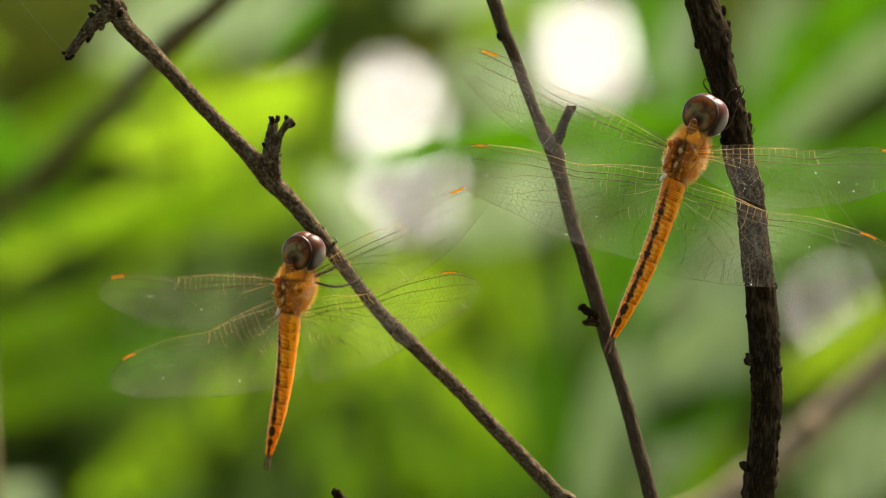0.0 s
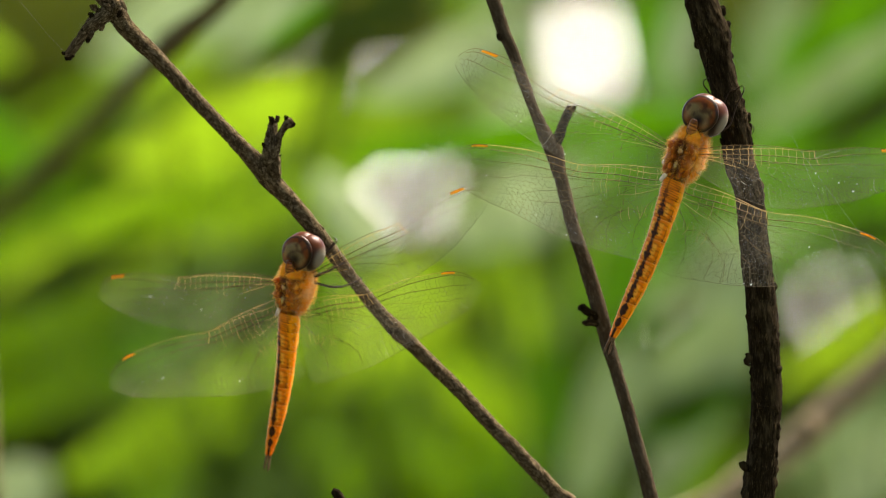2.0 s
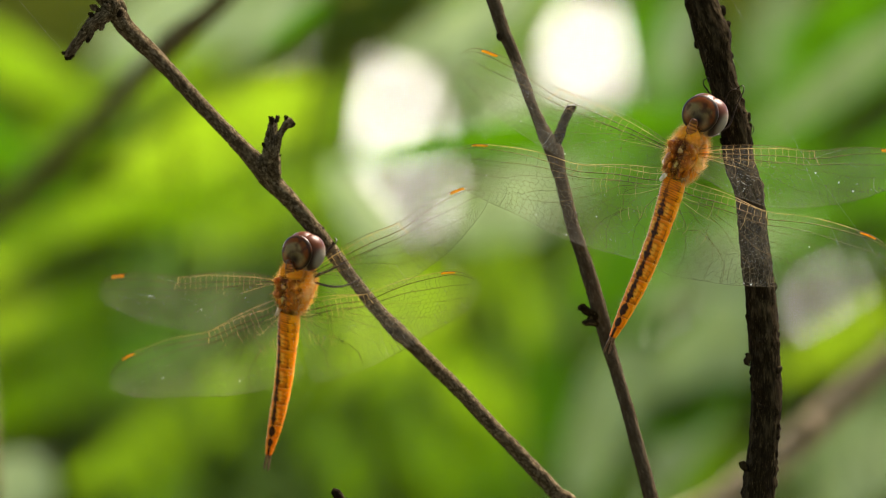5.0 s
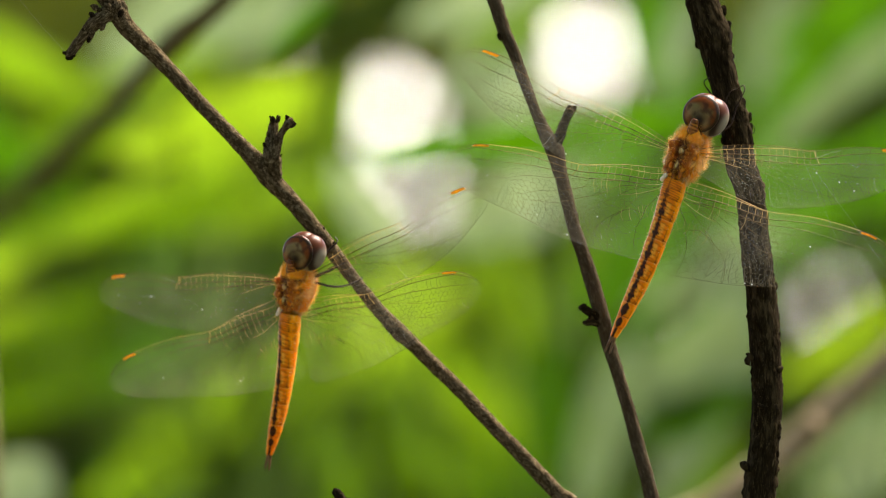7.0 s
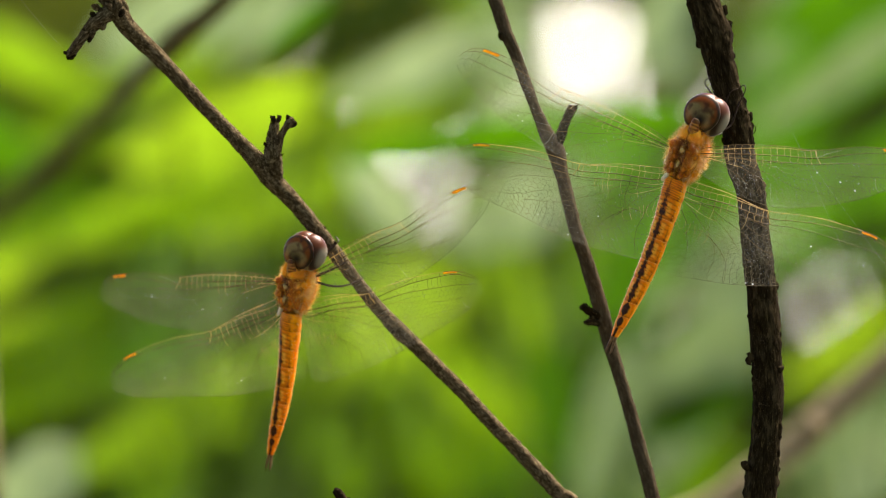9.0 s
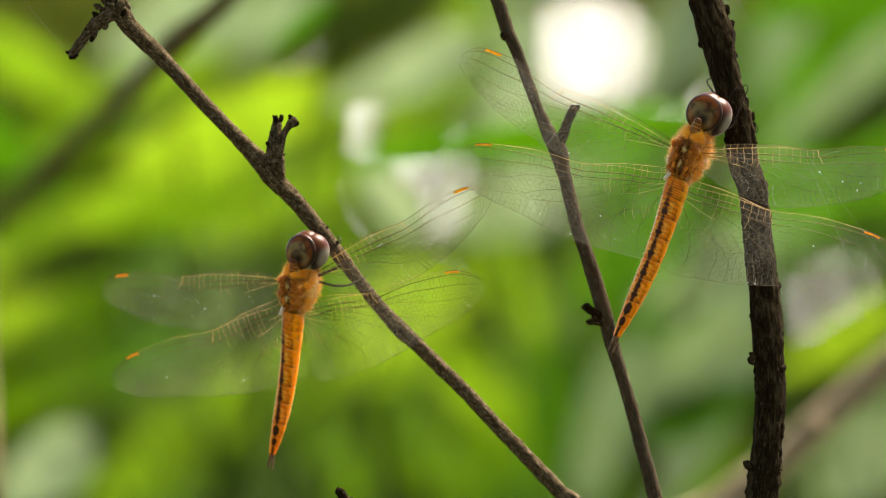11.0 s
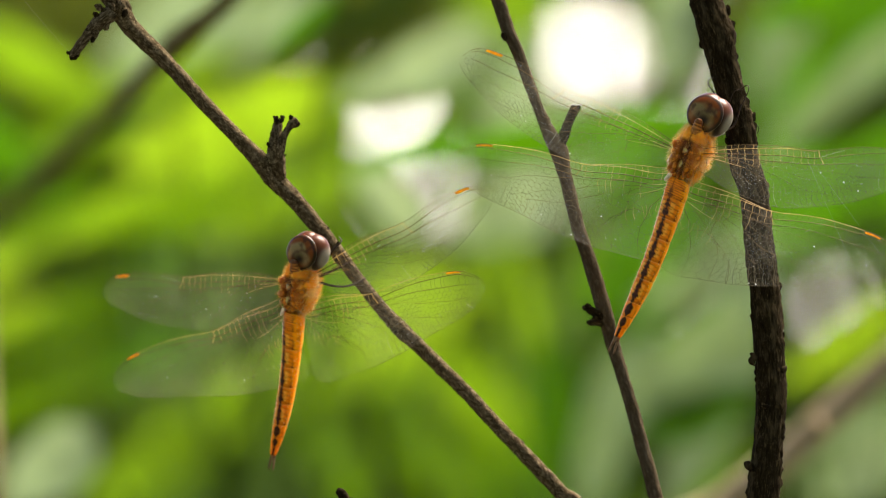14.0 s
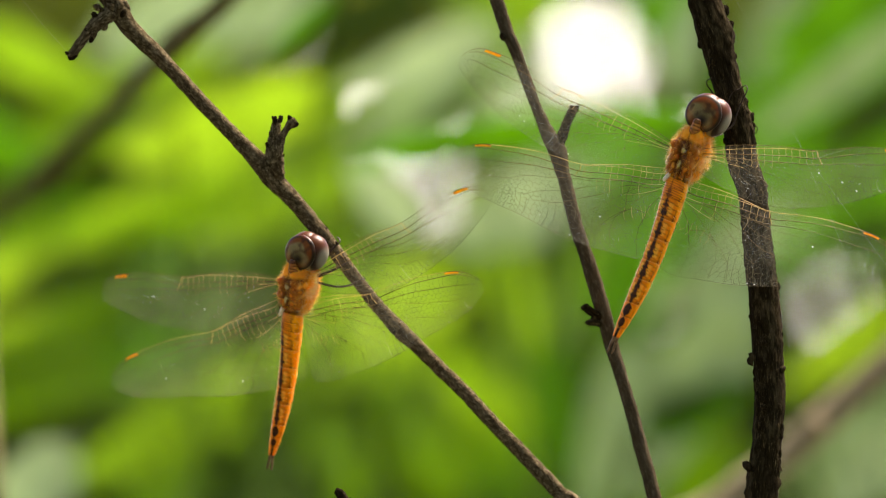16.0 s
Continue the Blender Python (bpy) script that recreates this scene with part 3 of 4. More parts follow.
    mesh_object("wing_vein", v, f, VEIN, wing, "dark brown main veins", smooth=False)
    v, f = join(*net)
    mesh_object("wing_vein", v, f, VEIN_NET, wing, "hair-fine net of cell veins", smooth=False)
    v, f = join(*gold)
    mesh_object("wing_vein", v, f, VEIN_GOLD, wing, "golden leading vein", smooth=False)
    # The orange spot near the tip.
    u0 = 0.835 if outline is FORE else 0.80
    v, f = [], []
    for i in range(9):
        for s in (0.01, rad(0.85) * 0.62):
            uu = u0 + 0.072 * (i / 8) + (0.006 if s > 0.05 else 0)
            q = surf(uu, s)
            v += [q + nl * 6e-5, q - nl * 6e-5]
    for i in range(8):
        a = i * 4
        f += [(a, a + 4, a + 6, a + 2), (a + 1, a + 3, a + 7, a + 5), (a, a + 1, a + 5, a + 4), (a + 2, a + 6, a + 7, a + 3)]
    f += [(0, 2, 3, 1), (32, 33, 35, 34)]
    mesh_object("wing_spot", v, f, STIGMA, wing, "orange spot on the leading edge", smooth=False)
    for uu, ss in SPECKS.get(seed, ()):
        v, f = ball(surf(uu, ss) + nl * 1e-4, (1.5e-4, 1.0e-4, 1.2e-4), 6, 8)
        mesh_object("speck", v, f, SPECK, wing, "bright white speck")
    # Dust and frayed bits caught on the membrane; white bits also draw its glints.
    bits = []
    for _ in range(50):
        uu, ss = r.uniform(0.1, 0.97), r.uniform(0.3, 0.98)
        q = surf(uu, ss) + nl * 4e-5
        a = r.uniform(0, 6.283)
        d = (inv.to_3x3() @ (U * math.cos(a) + V * math.sin(a))) * (r.uniform(0.3, 1.1) * 1e-4 if r.random() < 0.98 else r.uniform(1.5, 3.5) * 1e-4)
        bits.append(prism(q - d, q + d, r.uniform(2, 4.5) * 1e-5, nl))
    # Fine wrinkles, their sheen drawn as pale bars running with the trailing edge.
    for _ in range(7):
        u0, s0, n = r.uniform(0.15, 0.8), r.uniform(0.35, 0.97), r.randint(4, 9)
        drift, swell = r.uniform(-.006, .006), r.uniform(-.03, .03)
        row = [surf(min(.985, u0 + .013 * i), max(.3, min(.985, s0 + drift * i + swell * math.sin(i * .5)))) + nl * 4e-5 for i in range(n)]
        bits += [prism(a, b, r.uniform(0.5, 1.0) * 1e-5, nl) for a, b in zip(row, row[1:])]
    for _ in range(6):
        u0, s0 = r.uniform(0.25, 0.92), r.uniform(0.86, 0.95)
        row = [surf(u0 + .004 * math.sin(i), s0 + .012 * i) + nl * 4e-5 for i in range(4)]
        bits += [prism(a, b, r.uniform(0.5, 1.0) * 1e-5, nl) for a, b in zip(row, row[1:])]
    v, f = join(*bits)
    tagged(mesh_object("dust_glint", v, f, DUST_GLINT, wing, "white dusty bits with drawn glints and wrinkle sheen", smooth=False), kind="stuff")
    return wing


# Bright specks that cling to some wings: share of the length and of the width.
SPECKS = {110: ((.633, .83), (.66, .80), (.40, .93)), 111: ((.432, .95), (.30, .62), (.80, .55), (.57, .86)), 112: ((.73, .82), (.55, .40), (.66, .62)), 113: ((.62, .42), (.86, .62), (.42, .97), (.45, .98)),
          231: ((.36, .80), (.72, .62)), 230: ((.42, .62), (.70, .45))}


def hairs(points, length, seed, lean=(0, 0, 0)):
    """Thin spikes on (place, normal) rows."""
    r = random.Random(seed)
    v, f = [], []
    for p, n in points:
        d = (n + Vector((r.gauss(0, .35), r.gauss(0, .35), r.gauss(0, .35))) + Vector(lean)).normalized()
        s = Matrix.Rotation(r.uniform(0, 3.14), 3, d) @ d.orthogonal().normalized() * 1.9e-5
        q = p + d * length * r.uniform(0.5, 1.2)
        o = len(v)
        v += [p + s, p - s, q + s * .15, q - s * .15]
        f.append((o, o + 1, o + 3, o + 2))
    return v, f


def build_dragonfly(at, lean, roll, pitch, scale, abdomen, head_turn, wings, legs, label, seed, membrane):
    """Local axes: x to its right, y to its belly, z to its head. wings: (kind, root, tip) in world places."""
    fly = new("dragonfly")
    fly.empty_display_size = 0.005
    fly.matrix_basis = Matrix.Translation(at) @ pose(0, 0, 0, 0, lean, 0) @ pose(0, 0, 0, pitch, 0, 0) @ pose(0, 0, 0, 0, 0, roll)
    tagged(fly, label, "dragonfly", "dragonflies on the twigs")
    r = random.Random(seed)
    k = scale
    # Thorax: a dome in front, knobbed lobes at the wing roots, two oval plates on the back.
    brown, gold, pale = (0.12, 0.036, 0.006), (0.92, 0.37, 0.02), (0.97, 0.74, 0.36)
    tw, td, tl = 0.0035 * k, 0.0042 * k, 0.0058 * k
    lobes = ((-.30, .62, .10, .34), (.32, .62, .10, .34), (-.62, .12, .13, .17), (.62, .12, .13, .17), (-.38, .20, .10, .13), (.38, .20, .10, .13), (-.36, -.06, .09, .13), (.36, -.06, .09, .13),
             (-.60, -.30, .12, .22), (.60, -.30, .12, .22), (-.34, -.34, .07, .13), (.34, -.34, .07, .13), (-.62, -.60, .10, .14), (.62, -.60, .10, .14), (-.34, -.66, .10, .14), (.34, -.66, .10, .14),
             (0, .03, .09, .11), (0, -.44, .09, .14), (0, -.80, .08, .16))

    def relief(x, z):
        return sum(h * math.exp(-((x - a) ** 2 + (z - b) ** 2) / (w * w * .72)) for a, b, h, w in lobes)

    def thorax_shape(v):
        x, z = v.x / tw, v.z / tl
        f = 1.0 - 0.10 * z * z + 0.03 * math.sin(z * 5.5) - 0.14 * step(-.3, -1, z)
        w = Vector((v.x * f, v.y * (1 + 0.12 * z), v.z))
        lump = noise.fractal(w * 900 + Vector((seed, 0, 0)), 0.8, 2.2, 4)
        out = 1 + (0.04 + 0.075 * step(.5, .3, z)) * lump
        if v.y < 0:
            out += (relief(x, z) - 0.06) * 2.4 * step(0, -.35 * td, v.y)
        return w * out
    tv, tf = ball((0, 0.0012 * k, 0), (tw, td, tl), 84, 100, None, thorax_shape)
    cols = []
    for p in tv:
        x, z, back = p.x / tw, p.z / tl, p.y < 0.0006 * k
        n1 = noise.noise(p * 900 + Vector((seed, 3, 0)))
        c = blend(gold, (0.78, 0.28, 0.015), step(-0.2, 0.5, noise.noise(p * 500)))
        if back:
            h = relief(x, z)
            knob = step(.45, .3, z)
            c = blend(c, (0.25, 0.07, 0.007), 0.9 * knob * step(.85, .6, abs(x)))
            c = blend(c, (0.10, 0.028, 0.004), .85 * knob * step(.06, .02, h + .02 * n1) * step(.75, .45, abs(x)))
            c = blend(c, (0.07, 0.02, 0.004), .8 * math.exp(-(x / .05) ** 2) * step(.25, .4, z) * step(.95, .8, z))
            for cz, sz in ((.03, .10), (-.44, .15)):
                near = math.hypot(x / .15, (z - cz) / sz)
                c = blend(c, (0.10, 0.03, 0.004), .8 * math.exp(-((near - 1.35) / .35) ** 2))
                c = blend(c, (0.50, 0.40, 0.18), .85 * step(1.05, .7, near))
        c = blend(c, (0.16, 0.045, 0.006), .6 * math.exp(-((abs(x) - .72 - .05 * n1) / .05) ** 2) * back)
        c = blend(c, pale, 0.6 * step(0.65, 0.95, abs(x)) * step(-0.2, 0.3, noise.noise(p * 450 + Vector((5, 0, 0)))))
        for cx, cz, wx, wz in ((-.80, -.36, .16, .16), (-.62, -.84, .2, .12), (.62, -.86, .16, .1)):
            c = blend(c, (0.98, 0.88, 0.62), .9 * back * math.exp(-((x - cx) / wx) ** 2 - ((z - cz) / wz) ** 2))
        cols.append(c)
    thorax = mesh_object("thorax", tv, tf, THORAX, fly, "golden-brown downy thorax", cols)
    pts = []
    for _ in range(11000):
        p = tv[r.randrange(60, len(tv) - 60)]
        if p.y < 0 and abs(p.x) < .0026 * k and -.0050 * k < p.z < .0022 * k and r.random() < 0.5:
            continue
        n = (p - Vector((0, 0.0012 * k, 0))).normalized()
        pts.append((p + n * -2e-5 + Vector((r.gauss(0, 1), r.gauss(0, 1), r.gauss(0, 1))) * 8e-5, n))
    v, f = hairs(pts, 0.0008 * k, seed, (0, 0, -0.15))
    tagged(mesh_object("hair", v, f, HAIR, thorax, "fine golden down"), kind="stuff")
    # Paler hairs only along the flanks paint a bright rim.
    pts = []
    for _ in range(7000):
        p = tv[r.randrange(60, len(tv) - 60)]
        n = (p - Vector((0, 0.0012 * k, 0))).normalized()
        if abs(n.y) < 0.45 and abs(n.x) > 0.3:
            pts.append((p + Vector((r.gauss(0, 1), r.gauss(0, 1), r.gauss(0, 1))) * 8e-5, n))
    v, f = hairs(pts, 0.0011 * k, seed + 5, (0, 0, -0.3))
    tagged(mesh_object("hair", v, f, HAIR_RIM, thorax, "side down coloured pale as rim light"), kind="stuff")
    # Rounded plates between the wing roots, with two pale ovals on the middle line.
    def plate(phi, z, across, along, high, name, inner, outer, label):
        a = radians(phi)
        n = Vector((math.sin(a) * td, -math.cos(a) * tw, 0)).normalized()
        slim = .84 * math.sqrt(max(.1, 1 - (z / 6.3) ** 2)) - .10 * step(-1.5, -4.5, z)
        foot = Vector((math.sin(a) * tw * slim, .0012 * k - math.cos(a) * td * slim, z * .001 * k))
        side = Vector((0, 0, 1)).cross(n).normalized()
        turn = Matrix((side, n, Vector((0, 0, 1)))).transposed()

        def lump(v):
            return v * (1 + .34 * noise.noise(v * 1300 + Vector((phi, z * 7, seed))))
        v, f = ball(foot, (across * .001 * k, high * .0013 * k, along * .001 * k), 16, 22, turn, lump)
        cols = []
        for p in v:
            q = turn.inverted() @ (p - foot)
            rim = math.hypot(q.x / (across * .001 * k), q.z / (along * .001 * k))
            cols.append(blend(inner, outer, step(.45, .95, rim + .25 * noise.noise(p * 1800))))
        mesh_object(name, v, f, THORAX, thorax, label, cols)
    for phi, z, across, along, high in ((23, 1.5, .74, .66, .42), (45, 1.3, .70, .56, .40), (24, .15, .70, .62, .42), (46, -.3, .74, .58, .40), (24, -1.3, .68, .60, .40),
                                        (45, -2.0, .92, .78, .44), (24, -2.9, .58, .78, .38), (44, -3.7, .78, .58, .38), (21, -4.3, .58, .54, .34)):
        for sign in (-1, 1):
            plate(sign * phi + r.uniform(-3, 3), z + r.uniform(-.1, .1), across, along, high, "back_plate", (0.62, 0.19, 0.012), (0.19, 0.05, 0.006), "")
    for z, across, along in ((.65, .50, .72), (-2.6, .55, .92)):
        plate(0, z, across, along, .38, "middle_plate", (0.23, 0.12, 0.028), (0.13, 0.042, 0.006), "pale oval plate on the back")
    # Pale folds at the wing roots.
    for x, y, z, size in ((-.0025, -.0006, -.0021, .75), (-.0016, -.0010, -.0051, .80)):
        def fold(v):
            return v * (1 + .25 * noise.noise(v * 1800 + Vector((seed, z * 900, 0))))
        v, f = ball((x * k, y * k, z * k), (.0005 * k * size, .0007 * k * size, .0014 * k * size), 14, 18, Euler((0, radians(22 if x < 0 else -22), 0)).to_matrix(), fold)
        mesh_object("wing_root", v, f, CREAM, thorax, "white wing root membrane")
    # Head: a rear plate between two large eyes, on a short neck.
    hc = Vector((head_turn[0] * k, 0.0008 * k, head_turn[1] * k))
    turn = Euler((radians(head_turn[2]), radians(head_turn[3]), radians(head_turn[4]))).to_matrix()
    red, olive, grey = (0.15, 0.040, 0.005), (0.19, 0.14, 0.045), (0.25, 0.235, 0.18)
    hv, hf = ball(hc + turn @ Vector((-0.0004 * k, -0.0019 * k, -0.0001 * k)), (0.0033 * k, 0.0013 * k, 0.0034 * k), 40, 56, turn)
    tinv = turn.inverted()
    cols = []
    for p in hv:
        q = tinv @ (p - hc)
        n = noise.noise((p - hc) * 480 + Vector((seed, 0, 0)))
        far = math.hypot(q.x + .0004 * k, q.z + .0001 * k) / (.0033 * k)
        c = blend(olive, red, step(.45, .72, far + .5 * n))
        c = blend(c, (0.016, 0.010, 0.004), step(.80, .93, far))
        c = blend(c, (0.045, 0.014, 0.004), .8 * step(.1, .4, noise.noise((p - hc) * 900)))
        c = blend(c, (0.40, 0.29, 0.13), 0.9 * math.exp(-((q.x - .0013 * k) / .0006 / k) ** 2 - ((q.z + .0013 * k) / .0009 / k) ** 2))
        c = blend(c, (0.34, 0.20, 0.07), 0.7 * math.exp(-((q.x + .0022 * k) / .0005 / k) ** 2 - ((q.z + .0012 * k) / .0009 / k) ** 2))
        # The shade of the hollow round the neck is put into the colour.
        c = blend(c, (0.014, 0.006, 0.003), math.exp(-((q.x - .0002 * k) / .0015 / k) ** 2 - ((q.z + .0012 * k) / .0012 / k) ** 2))
        cols.append(c)
    head = mesh_object("head", hv, hf, CUTICLE, fly, "brown and olive rear of the head", cols)
    for sx in (-1, 1):
        c = hc + turn @ Vector((sx * 0.0008 * k, 0.0006 * k, 0.0002 * k))
        ev, ef = ball(c, (0.0032 * k, 0.0031 * k, 0.0036 * k), 40, 52, turn)
        cols = []
        for p in ev:
            q = tinv @ (p - c)
            x, y, z = q.x / .0032 / k * sx, q.y / .0031 / k, q.z / .0036 / k
            col = blend((0.022, 0.008, 0.004), (0.066, 0.019, 0.006), step(-0.2, 0.7, z))
            col = blend(col, grey, 0.85 * step(0.66, 0.95, x) * step(0.8, 0.2, z))
            low = step(0.45, 0.0, z) * (1 if sx > 0 else 0.3)
            col = blend(col, (0.30, 0.25, 0.13), 0.9 * step(0.52, 0.38, x) * low)
            col = blend(col, (0.014, 0.012, 0.010), 0.95 * math.exp(-((x - .58) / .10) ** 2) * low)
            col = blend(col, (0.30, 0.20, 0.12), 0.5 * math.exp(-((x - .1) / .14) ** 2) * step(0.25, -0.1, z) * step(0.0, -0.5, y))
            cols.append(col)
        mesh_object("eye", ev, ef, EYE, head, "glossy red-brown compound eye with grey rim", cols)
    # A pale tube draws the bright reflection along the left and top edge.
    rim = []
    mid = hc + turn @ Vector((-0.0004 * k, -0.0021 * k, -0.0001 * k))
    for i in range(25):
        a = radians(lerp(75, 262, i / 24))
        rim.append((*(mid + turn @ Vector((.0032 * k * math.cos(a), 0.0004 * k * abs(math.sin(a)), .0033 * k * math.sin(a)))), .00006 * k))
    v, f = tube(rim, 8, .0003)
    mesh_object("edge_glint", v, f, PLATE, head, "thin pale line drawn as the reflection on the head's edge")
    v, f = tube([(hc.x * .35, -.0004 * k, .0040 * k, .0016 * k), (hc.x * .5, -.0018 * k, hc.z - .0035 * k, .0011 * k), (hc.x * .55, -.0024 * k, hc.z - .0026 * k, .0008 * k), (hc.x * .6, -.0027 * k, hc.z - .0018 * k, .0007 * k), (hc.x * .6, -.0027 * k, hc.z - .0014 * k, .0005 * k)], 20, .0002, .12, 2600)
    cols = []
    for p in v:
        c = blend((0.46, 0.19, 0.04), (0.06, 0.018, 0.004), .5 + .5 * math.sin(p.z * 10500 + 300 * p.x) + .3 * noise.noise(p * 2500))
        # The neck's top is coloured darker, as if sunk in that hollow.
        cols.append(blend(c, (0.05, 0.018, 0.005), .85 * step(hc.z - .0026 * k, hc.z - .0016 * k, p.z)))
    mesh_object("neck", v, f, THORAX, head, "ringed orange neck", cols)
    # Abdomen of ten rings.
    start, length, twist = Vector((abdomen[0], 0.0004, abdomen[1])), abdomen[2], abdomen[3]
    shares = (45, 45, 95, 95, 105, 90, 115, 70, 55, 45)
    total, done = sum(shares), 0.0
    prof = [(0, .0019), (.06, .0021), (.16, .0020), (.3, .0018), (.5, .0017), (.68, .00155), (.82, .00128), (.92, .0010), (1, .00062)]
    for seg, share in enumerate(shares):
        a, b = done / total, (done + share) / total
        done += share
        na, nc = (18, 52)
        verts, faces, cols = [], [], []
        for i in range(na + 1):
            q = i / na
            tt = a + (b - a) * q
            rad = edge_at(prof, tt) * k * (1 + 0.035 * math.sin(q * math.pi) - 0.03 * step(.9, 1, q))
            bow = 0.0009 * math.sin(tt * math.pi)
            for j in range(nc):
                th = 2 * math.pi * j / nc
                dirn = Vector((math.sin(th), -math.cos(th), 0))
                tw = radians(lerp(twist[0], twist[1], tt))
                dirn = Vector((dirn.x * math.cos(tw) - dirn.y * math.sin(tw), dirn.x * math.sin(tw) + dirn.y * math.cos(tw), 0))
                verts.append(start + Vector((bow, 0.0, -tt * length)) + dirn * rad)
                ang = abs(math.atan2(math.sin(th), math.cos(th)))
                wob = 0.05 * noise.noise(Vector((th * 3, tt * 60, seed)))
                # Lighter sides: the glow of the backlit edges is coloured in.
                c = blend((0.78, 0.215, 0.003), (0.97, 0.36, 0.005), step(0.7, 1.4, ang))
                c = blend(c, (0.42, 0.10, 0.004), .5 * step(.1, .5, noise.noise(Vector((th * 2, tt * 34, seed + 4)))))
                if seg > 1:
                    cream = step(.26, .34, ang + wob) * step(.82, .60, ang + 2 * wob) * step(.14, .22, q) * step(.86, .74, q)
                    c = blend(c, (0.96, 0.47, 0.045), 0.7 * cream * (0.35 if seg > 6 else 1))
                w = 0.085 + 0.016 * min(seg, 6) + 0.05 * math.sin(q * 29 + seg * 2) * (seg < 7) + 0.24 * math.exp(-((q - .70) / .11) ** 2) + 0.14 * math.exp(-((q - .36) / .07) ** 2)
                if seg in (7, 8):
                    w = 0.42 * step(.02, .34, q) * step(1.0, .66, q) + .07
                if seg == 9:
                    w = .30
                if seg == 0:
                    w = 0.0
                c = blend(c, (0.012, 0.005, 0.003), step(w + .07, w - .03, ang + wob) * (0.75 if seg < 2 else 0.97))
                bar = 0.9 * math.exp(-((q - .965) / .025) ** 2) + 0.75 * math.exp(-((q - .46 - .10 * ang) / .022) ** 2) * step(.8, .3, ang) * (seg > 1)
                if seg < 7:
                    for at in (.12, .36, .60, .80):
                        bar += 0.75 * math.exp(-((q - at - .10 * ang) / .030) ** 2) * step(1.5, .9, ang) * (1 if seg < 3 else .6)
                bar += 0.60 * math.exp(-((ang - 1.10 - 2 * wob) / .10) ** 2) * step(.2, .6, q)
                c = blend(c, (0.13, 0.034, 0.005), min(1.0, bar) * step(1.9, 1.2, ang))
                c = blend(c, (0.95, 0.66, 0.25), 0.6 * math.exp(-((q - .02) / .02) ** 2) * (seg > 2))
                cols.append(c)
        for i in range(na):
            for j in range(nc):
                m = (j + 1) % nc
                faces.append((i * nc + j, i * nc + m, (i + 1) * nc + m, (i + 1) * nc + j))
        mesh_object("abdomen_ring", verts, faces, CUTICLE, fly, "", cols)
    end = start + Vector((0, 0, -length))
    for sx in (-1, 1):
        v, f = tube([(end.x + sx * .0002, end.y, end.z + .0006, .00035 * k), (end.x + sx * .00036, end.y, end.z - .0010 * k, .00026 * k), (end.x + sx * .00046, end.y, end.z - .0026 * k, .0002 * k), (end.x + sx * .0004, end.y, end.z - .0031 * k, .00008 * k)], 12, .0002)
        mesh_object("tail_clasper", v, f, CLASP, fly, "dark slender tail clasper")
    pts = []
    for _ in range(800):
        tt, th = r.random() ** 2 * 0.8, r.choice((-1, 1)) * r.uniform(0.9, 2.0)
        n = Vector((math.sin(th), -math.cos(th), 0))
        pts.append((start + Vector((0.0009 * math.sin(tt * math.pi), 0, -tt * length)) + n * edge_at(prof, tt) * k, n))
    v, f = hairs(pts, 0.0005 * k, seed + 1, (0, 0, -0.5))
    tagged(mesh_object("hair", v, f, HAIR_RIM, fly, "fine side hairs coloured pale as rim light"), kind="stuff")
    down = fly.matrix_basis.to_3x3() @ Vector((0, 0, -1))
    for i, (kind, root, tip, size) in enumerate(wings):
        build_wing("forewing" if kind == "F" else "hindwing", fly, root, tip, size, FORE if kind == "F" else HIND, down, seed * 10 + i,
                   "clear narrow forewing with a fine vein net" if kind == "F" else "clear broad hindwing with a fine vein net", membrane)
    inv = fly.matrix_basis.inverted()
    for rows in legs:
        v, f = tube([(*(inv @ P(x, y, d / 1000)), w * 0.5e-4) for x, y, d, w in rows], 10, .0003)
        mesh_object("leg", v, f, LEG, fly, "thin dark spiny leg")
    return fly


def wing_spec(kind, x0, y0, x1, y1, size, d0, sign):
    """The tip's depth follows from the wing's true length."""
    a, b = P(x0, y0, d0), P(x1, y1, d0)
    flat = (b - a).length
    dy = math.sqrt(max(0.0, size * size - flat * flat)) * sign
    return (kind, a, P(x1, y1, d0 + dy), size)


build_dragonfly(P(1211, 272, -.002), 21.8, -20, 0, 1.0, (0.0002, -0.0050, 0.0298, (-10, 0)), (0.0007, 0.0076, 0, 8, 4),
                [wing_spec("F", 1182, 258, 806, 108, 0.0410, -.003, 1), wing_spec("H", 1178, 302, 784, 292, 0.0398, -.001, 1),
                 wing_spec("F", 1236, 270, 1612, 305, 0.0388, -.003, -1), wing_spec("H", 1208, 320, 1582, 476, 0.0406, -.001, -1)],
                [[(1255, 215, 1, 5), (1262, 180, 4, 4), (1254, 162, 4, 3), (1246, 151, 3.5, 2.4), (1246, 143, 4, 2.2), (1254, 138, 5, 2)],
                 [(1262, 236, 1, 4), (1290, 224, 2, 3), (1303, 190, 2.5, 2.4), (1317, 160, 3, 2), (1313, 152, 4, 1.8), (1300, 162, 5, 1.6)],
                 [(1250, 246, 6, 2.4), (1282, 236, 13, 1.8), (1318, 240, 13, 1.6), (1332, 236, 9, 1.8), (1335, 227, 7, 1.6), (1331, 221, 5, 1.4)],
                 [(1240, 250, 3, 4), (1275, 200, 4, 3), (1290, 165, 4, 2), (1304, 158, 4, 1.6)]],
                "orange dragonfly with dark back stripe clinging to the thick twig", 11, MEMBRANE)
